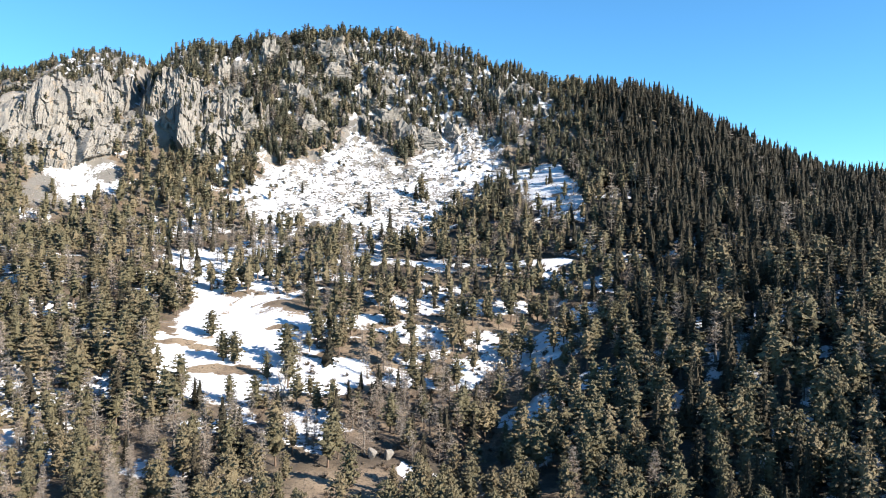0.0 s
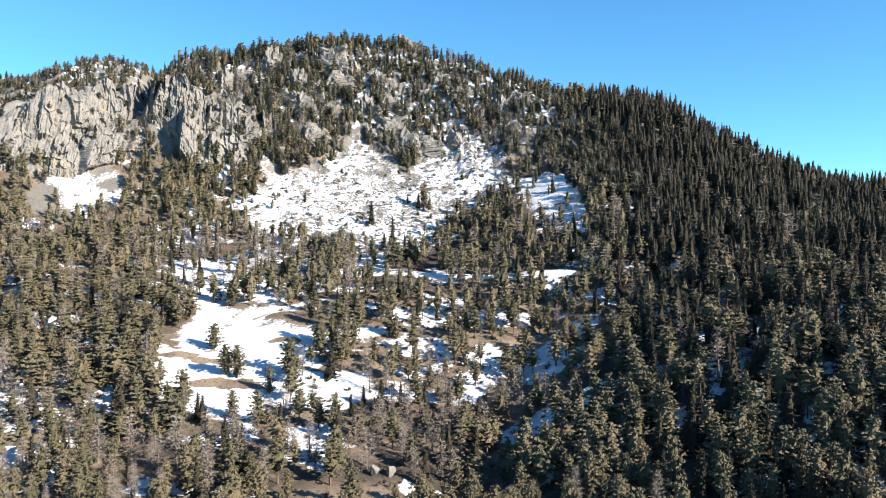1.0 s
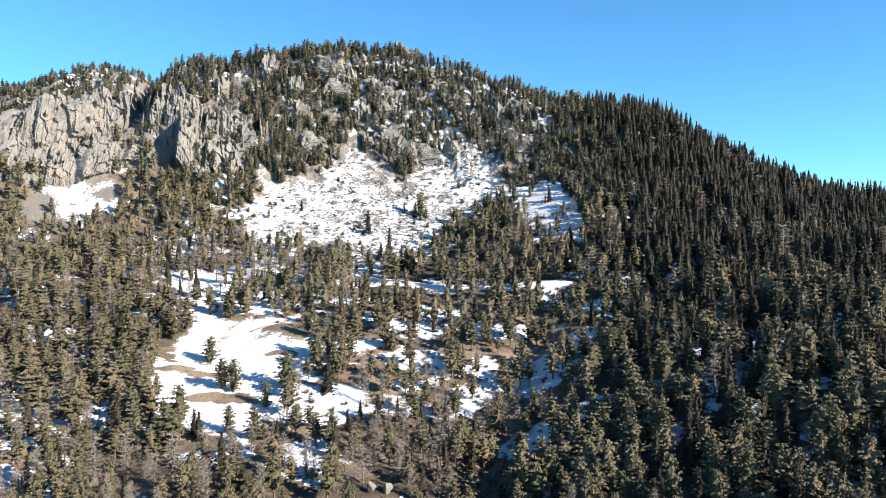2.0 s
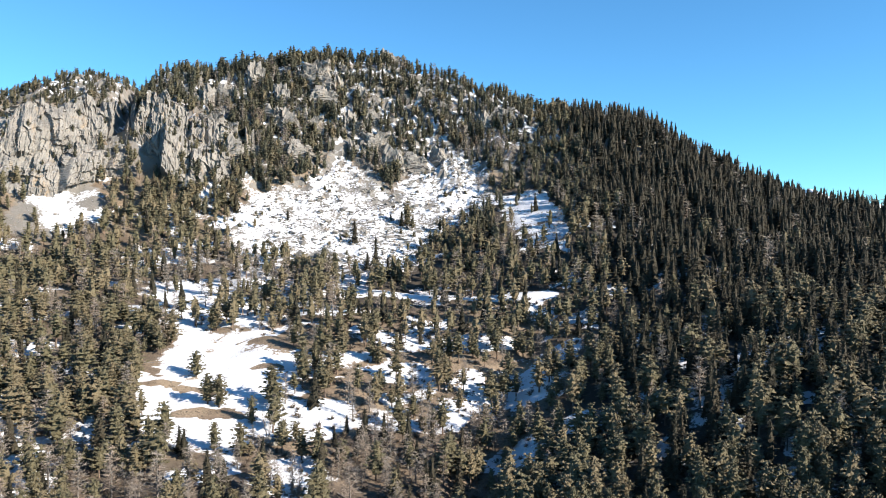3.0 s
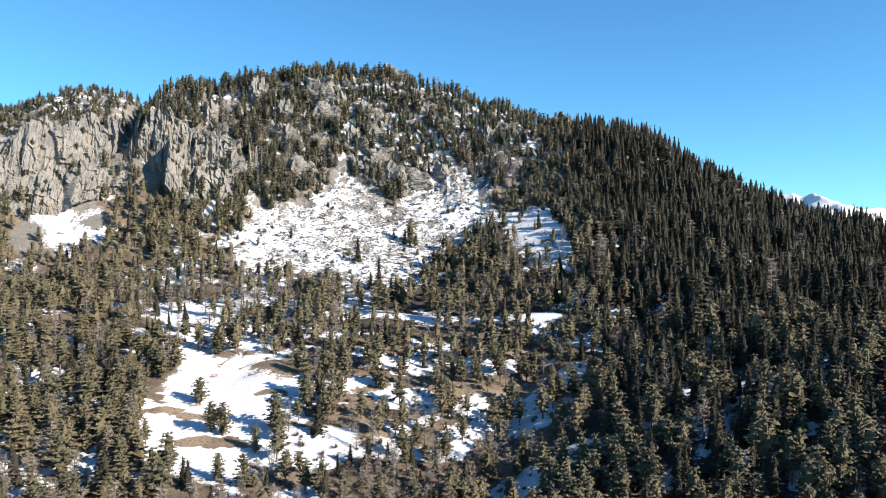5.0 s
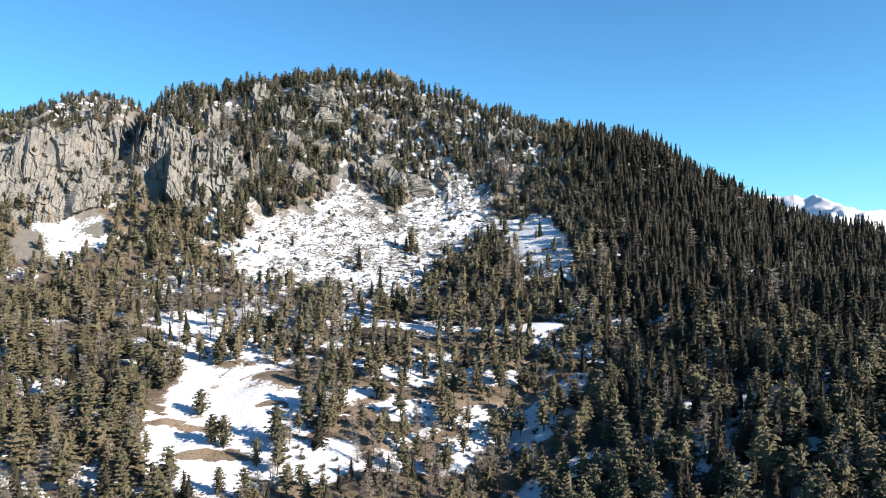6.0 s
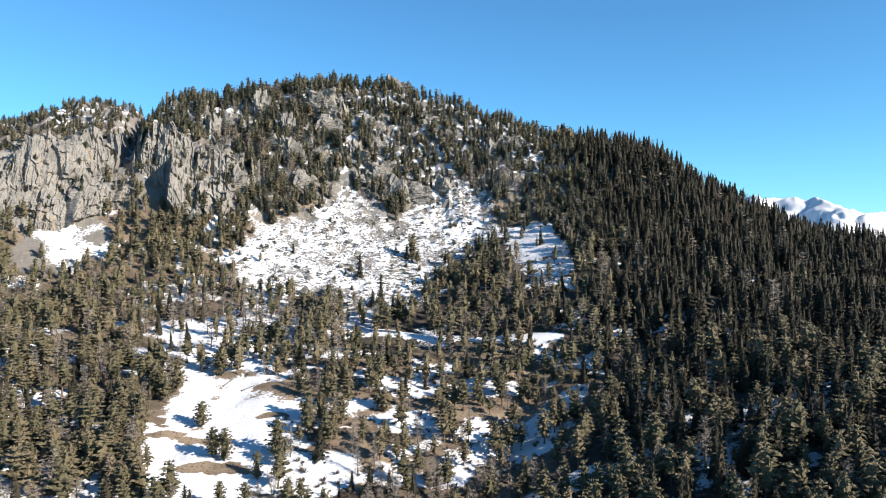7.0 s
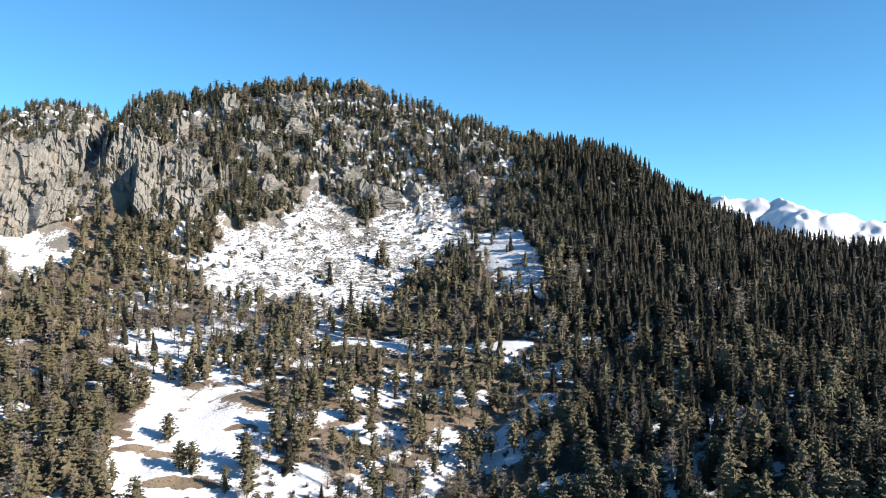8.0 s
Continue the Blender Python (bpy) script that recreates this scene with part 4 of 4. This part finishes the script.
def forest():
    """All trees that are too many to count: one mesh a kind."""
    rng = np.random.default_rng(19)
    for k, kind in enumerate(KINDS):
        packs = {}
        for level in ("mid", "far"):
            for i in range(9):
                (sv, sf), (cv, cf, cn, ct) = tree_form(kind, 500 + 20 * k + i, 12.0, level)
                packs[level, i] = (np.concatenate([sv, cv]), np.concatenate([sf, cf + len(sv)]), np.r_[np.zeros(len(sf), int), np.ones(len(cf), int)],
                                   np.concatenate([outward(sv, 0.0), cn]), np.r_[np.full(len(sv), 0.5), ct])
        Vs, Fs, Ms, Ts, Ns, Os, base = [], [], [], [], [], [], 0
        for i in np.nonzero(tk == k)[0]:
            if i in near:
                continue
            V, F, M, N, O = packs["mid" if ty[i] < 300 else "far", int(rng.integers(9))]
            a, s = rng.uniform(0, 6.283), th[i] / 12.0
            w = s * rng.uniform(0.88, 1.15) * (1 + 0.25 * max(0, (9 - th[i]) / 9)) * (1.04 if ty[i] < 300 else 1.1)
            lean = rng.normal(0, 0.02, 2)
            c, d = math.cos(a) * w, math.sin(a) * w
            P = np.column_stack([V[:, 0] * c - V[:, 1] * d + tx[i] + V[:, 2] * lean[0], V[:, 0] * d + V[:, 1] * c + ty[i] + V[:, 2] * lean[1], V[:, 2] * s + tz[i] - 0.15])
            Vs.append(P), Fs.append(F + base), Ms.append(M), Ts.append(np.full(len(V), rng.random())), Os.append(O)
            c, d = math.cos(a), math.sin(a)
            Ns.append(np.column_stack([N[:, 0] * c - N[:, 1] * d, N[:, 0] * d + N[:, 1] * c, N[:, 2]]))
            base += len(V)
        name = {"pine": "pine_forest", "spruce": "spruce_forest", "larch": "bare_larch_forest", "stone_pine": "stone_pine_forest"}[kind]
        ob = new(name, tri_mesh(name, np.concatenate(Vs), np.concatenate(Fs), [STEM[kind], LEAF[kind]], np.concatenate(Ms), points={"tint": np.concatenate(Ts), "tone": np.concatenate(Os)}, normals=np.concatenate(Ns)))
        tagged(ob, {"pine": "dense olive-green mountain pine forest on the slopes", "spruce": "dark green narrow spruces crowding the ridge and slopes",
                    "larch": "leafless grey-brown larches scattered between the conifers",
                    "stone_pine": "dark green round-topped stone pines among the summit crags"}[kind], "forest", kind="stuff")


forest()

# single trees, built once a form and then copied
MODELS = {}
for k, kind in enumerate(KINDS[:3]):
    for i in range(5):
        (sv, sf), (cv, cf, cn, ct) = tree_form(kind, 700 + 20 * k + i, 12.0, "near")
        MODELS[kind, i] = (tri_mesh("trunk", sv, sf, [STEM[kind]], smooth=True), tri_mesh("crown", cv, cf, [LEAF[kind]], points={"tint": np.full(len(cv), 0.0), "tone": ct}, normals=cn))


def single_tree(kind, form, x, y, H, turn, label, group, wide=1.0):
    root = new({"pine": "pine_tree", "spruce": "spruce_tree", "larch": "larch_tree"}[kind])
    trunk, crown = MODELS[kind, form]
    part("trunk", trunk, root)
    part("crown", crown, root)
    s = H / 12.0
    root.matrix_basis = pose(x, y, ground1(x, y) - 0.1, 0, 0, turn) @ Matrix.Diagonal((s * wide, s * wide, s, 1))
    return tagged(root, label, "tree", group)


def size_word(H):
    return "tall" if H > 13.5 else "small" if H < 7 else "medium-tall"


NEAR_LABEL = {"pine": "olive-green mountain pine with a brown trunk on the lower slope", "spruce": "dark green narrow spruce on the lower slope",
              "larch": "leafless grey-brown larch with fine twigs on the lower slope"}
pick = np.random.default_rng(29)
for i in sorted(near):
    kind = KINDS[tk[i]]
    single_tree(kind, int(pick.integers(5)), tx[i], ty[i], th[i], pick.uniform(0, 360), size_word(th[i]) + " " + NEAR_LABEL[kind],
                {"pine": "pines of the lower slope", "spruce": "spruces of the lower slope", "larch": "larches of the lower slope"}[kind], pick.uniform(0.80, 1.0))



# ---------------------------------------------------------------- trees that stand alone
MEADOW_TREES = (("pine", 3, -80, 265, 9.6, 1.15), ("pine", 1, -71, 247, 10.5, 1.2), ("pine", 2, -67, 246, 11.5, 1.15), ("pine", 3, -51, 250, 13.0, 1.1), ("pine", 4, -49, 245, 11.5, 1.1),
                ("pine", 0, -55, 239, 9.5, 0.85), ("larch", 1, -48, 239, 10.0, 0.8), ("pine", 2, -62, 222, 9.0, 1.1), ("pine", 3, -54, 220, 10.5, 1.0), ("spruce", 2, -71, 219, 8.0, 1.1),
                ("pine", 1, -101, 263, 11.5, 1.2), ("pine", 3, -104, 256, 12.5, 1.1), ("spruce", 2, -97, 251, 9.0, 1.3), ("pine", 0, -100, 244, 12.0, 1.2), ("pine", 0, -84, 300, 10.5, 1.2), ("pine", 3, -96, 288, 13.0, 1.0), ("pine", 2, -99, 280, 12.0, 1.1), ("pine", 4, -43, 262, 12.5, 1.0), ("pine", 1, -40, 271, 11.0, 1.1))
for kind, form, x, y, H, wide in MEADOW_TREES:
    single_tree(kind, form, x, y, H, 40 * form + 7 * int(-x), ("leafless grey larch" if kind == "larch" else "dark green spruce" if kind == "spruce" else "olive-green pine")
                + (" standing on open snow in the clearing" if x < -60 and y < 285 else " at the edge of the snowy clearing"), "trees of the clearing", wide)
TALUS_TREES = (("spruce", 1, -39, 405, 13.0, 1.0), ("pine", 2, -12, 428, 15.0, 1.2), ("pine", 4, -9, 421, 8.0, 1.3), ("spruce", 3, -15, 427, 9.0, 1.1), ("spruce", 4, -26, 377, 15.5, 0.9),
               ("spruce", 0, -30, 375, 9.0, 1.0), ("spruce", 2, -77, 421, 6.5, 1.0), ("pine", 0, -108, 424, 13.0, 1.2), ("pine", 3, -112, 421, 11.0, 1.2), ("spruce", 1, -105, 420, 12.0, 1.0),
               ("larch", 2, -30, 474, 11.0, 0.9), ("larch", 0, 30, 462, 13.0, 0.9))
for kind, form, x, y, H, wide in TALUS_TREES:
    single_tree(kind, form, x, y, H, 50 * form + 3 * int(abs(x)), ("leafless brown larch" if kind == "larch" else "dark green spruce" if kind == "spruce" else "bushy dark pine")
                + " alone on the snowy scree slope", "trees of the scree", wide)
BUSHES = ((-94, 419, 2.4), (-91, 421, 2.0), (-61, 452, 2.8), (-58, 451, 2.2), (10, 456, 3.2), (13, 457, 2.4), (-44, 412, 2.6), (-47, 409, 2.0), (-83, 398, 2.2), (-81, 396, 1.8), (-42, 393, 2.4),
          (-52, 402, 1.8), (-8, 415, 2.6), (-15, 418, 2.2), (5, 428, 2.0), (-66, 404, 1.7), (-88, 392, 2.0), (-20, 446, 1.8), (22, 460, 2.2), (-100, 408, 2.4), (-104, 412, 2.2), (-28, 462, 2.4))
for n, (x, y, H) in enumerate(BUSHES):
    bush = new("dwarf_pine")
    part("branches", MODELS["pine", n % 5][0], bush)
    part("crown", MODELS["pine", n % 5][1], bush)
    bush.matrix_basis = pose(x, y, ground1(x, y) - 0.35 * H, 0, 0, 67 * n) @ Matrix.Diagonal((H / 4.6, H / 5.4, H / 8.5, 1))
    tagged(bush, "low dark green dwarf pine bush on snowy scree", "bush", "dwarf pines of the scree")


# ---------------------------------------------------------------- bare undergrowth
def undergrowth():
    rng = np.random.default_rng(57)
    forms = []
    for i in range(6):
        n = 46
        a, e = rng.uniform(0, 6.283, n), rng.uniform(0.25, 1.5, n)
        d = np.column_stack([np.cos(a) * np.cos(e), np.sin(a) * np.cos(e), np.sin(e)])
        start = d * rng.uniform(0.0, 0.45, (n, 1))
        forms.append(slivers(rng, start, start + d * rng.uniform(0.5, 0.8, (n, 1)) + rng.normal(0, 0.14, (n, 3)), np.full(n, 0.055)))
    x, y = rng.uniform(-130, 150, 5200), rng.uniform(165, 372, 5200)
    p = 0.16 + 0.55 * inside(x, y, OPEN_WOOD, 10) + 0.45 * inside(x, y, THICKET, 4) + 0.4 * inside(x, y, BROWN_BANK, 3) + 0.5 * inside(x, y, GULLY, 5) - 0.5 * inside(x, y, MEADOW, 3) + 0.5 * np.exp(-((y - 318) / 9) ** 2) * (x > -50) * (x < 60)
    keep = (rng.random(5200) < p * (0.8 + 0.9 * fbm(x / 11, y / 11, 2, 91))) & (np.abs(x) < 0.6 * y + 8)
    Vs, Fs, Ts, base = [], [], [], 0
    for px, py, pz in zip(x[keep], y[keep], ground(x[keep], y[keep])):
        V, F = forms[int(rng.integers(6))]
        s = rng.uniform(0.7, 2.4)
        Vs.append(V * (s, s, s * rng.uniform(0.6, 1.1)) + (px, py, pz - 0.1))
        Fs.append(F + base)
        Ts.append(np.full(len(V), rng.random()))
        base += len(V)
    ob = new("bare_shrubs", tri_mesh("bare_shrubs", np.concatenate(Vs), np.concatenate(Fs), [BRUSH], points={"tint": np.concatenate(Ts)}))
    tagged(ob, "leafless brown shrubs and brush among the open trees", "shrubs", kind="stuff")


undergrowth()


# ---------------------------------------------------------------- a pale birch clump and fallen trunks
PALE_BARK = make_bark("pale_bark", (0.42, 0.38, 0.34), (0.26, 0.23, 0.20))


def birch(x, y, H):
    rng = np.random.default_rng(5)
    root = new("bare_birch")
    for i in range(5):
        a = i * 1.26 + 0.4
        sv, sf, off, ts = stem(H * rng.uniform(0.75, 1.0), 0.13, 6, 7, rng, 0.10)
        sv[:, 0] += sv[:, 2] * 0.16 * math.cos(a) + 0.25 * math.cos(a)
        sv[:, 1] += sv[:, 2] * 0.16 * math.sin(a) + 0.25 * math.sin(a)
        part("stem", tri_mesh("stem", sv, sf, [PALE_BARK], smooth=True), root)
    n = 340
    h = rng.uniform(0.35, 1.0, n) * H
    a = rng.uniform(0, 6.283, n)
    r = 0.16 * h + rng.uniform(0, 0.5, n)
    P = np.column_stack([r * np.cos(a), r * np.sin(a), h])
    tv, tf = slivers(rng, P, P + np.column_stack([np.cos(a) * 0.5, np.sin(a) * 0.5, rng.uniform(0.3, 1.0, n)]), np.full(n, 0.03))
    part("twigs", tri_mesh("twigs", tv, tf, [LARCH], points={"tint": np.full(len(tv), 0.4)}), root)
    root.matrix_basis = pose(x, y, ground1(x, y) - 0.1)
    tagged(root, "bare birch clump with several pale stems beside a boulder", "tree")


birch(-48.5, 231.5, 9.0)


def log(x, y, length, r, turn, words):
    rng = np.random.default_rng(int(1000 + x * 7 + y))
    sv, sf, off, ts = stem(length, r, 8, 8, rng, 0.05)
    root = new("fallen_trunk")
    part("trunk", tri_mesh("trunk", sv, sf, [GREY_BARK], smooth=True), root)
    n = 9
    h = rng.uniform(0.4, 0.95, n) * length
    a = rng.uniform(0, 6.283, n)
    P = np.column_stack([np.zeros(n), np.zeros(n), h])
    bv, bf = limbs(P, P + np.column_stack([np.cos(a) * 1.1, np.sin(a) * 1.1, rng.uniform(0.2, 0.7, n)]), np.full(n, 0.05))
    part("branch_stubs", tri_mesh("branch_stubs", bv, bf, [GREY_BARK]), root)
    dx, dy = math.cos(radians(turn)), math.sin(radians(turn))
    z0, z1 = ground1(x, y), ground1(x + dx * length, y + dy * length)
    pitch = math.degrees(math.atan2(z1 - z0, length))
    root.matrix_basis = pose(x, y, z0 + r * 0.7, 0, 90 - pitch, turn)
    tagged(root, words, "log", "fallen trunks")


log(-80, 293, 8.0, 0.28, 62, "grey fallen trunk with branch stubs on the snow")
log(-72, 290, 7.0, 0.25, 40, "grey fallen trunk with branch stubs on the snow")
log(-100, 270, 7.5, 0.25, 15, "weathered fallen trunk at the edge of the clearing")
log(-24, 205, 11.0, 0.25, -35, "weathered fallen trunk in the shaded thicket")
log(-8, 224, 9.0, 0.22, 160, "weathered fallen trunk in the shaded thicket")
log(24, 236, 8.0, 0.22, 170, "snow-dusted fallen trunk across the gully")
log(-14, 262, 7.0, 0.22, 20, "grey fallen trunk among open pines")
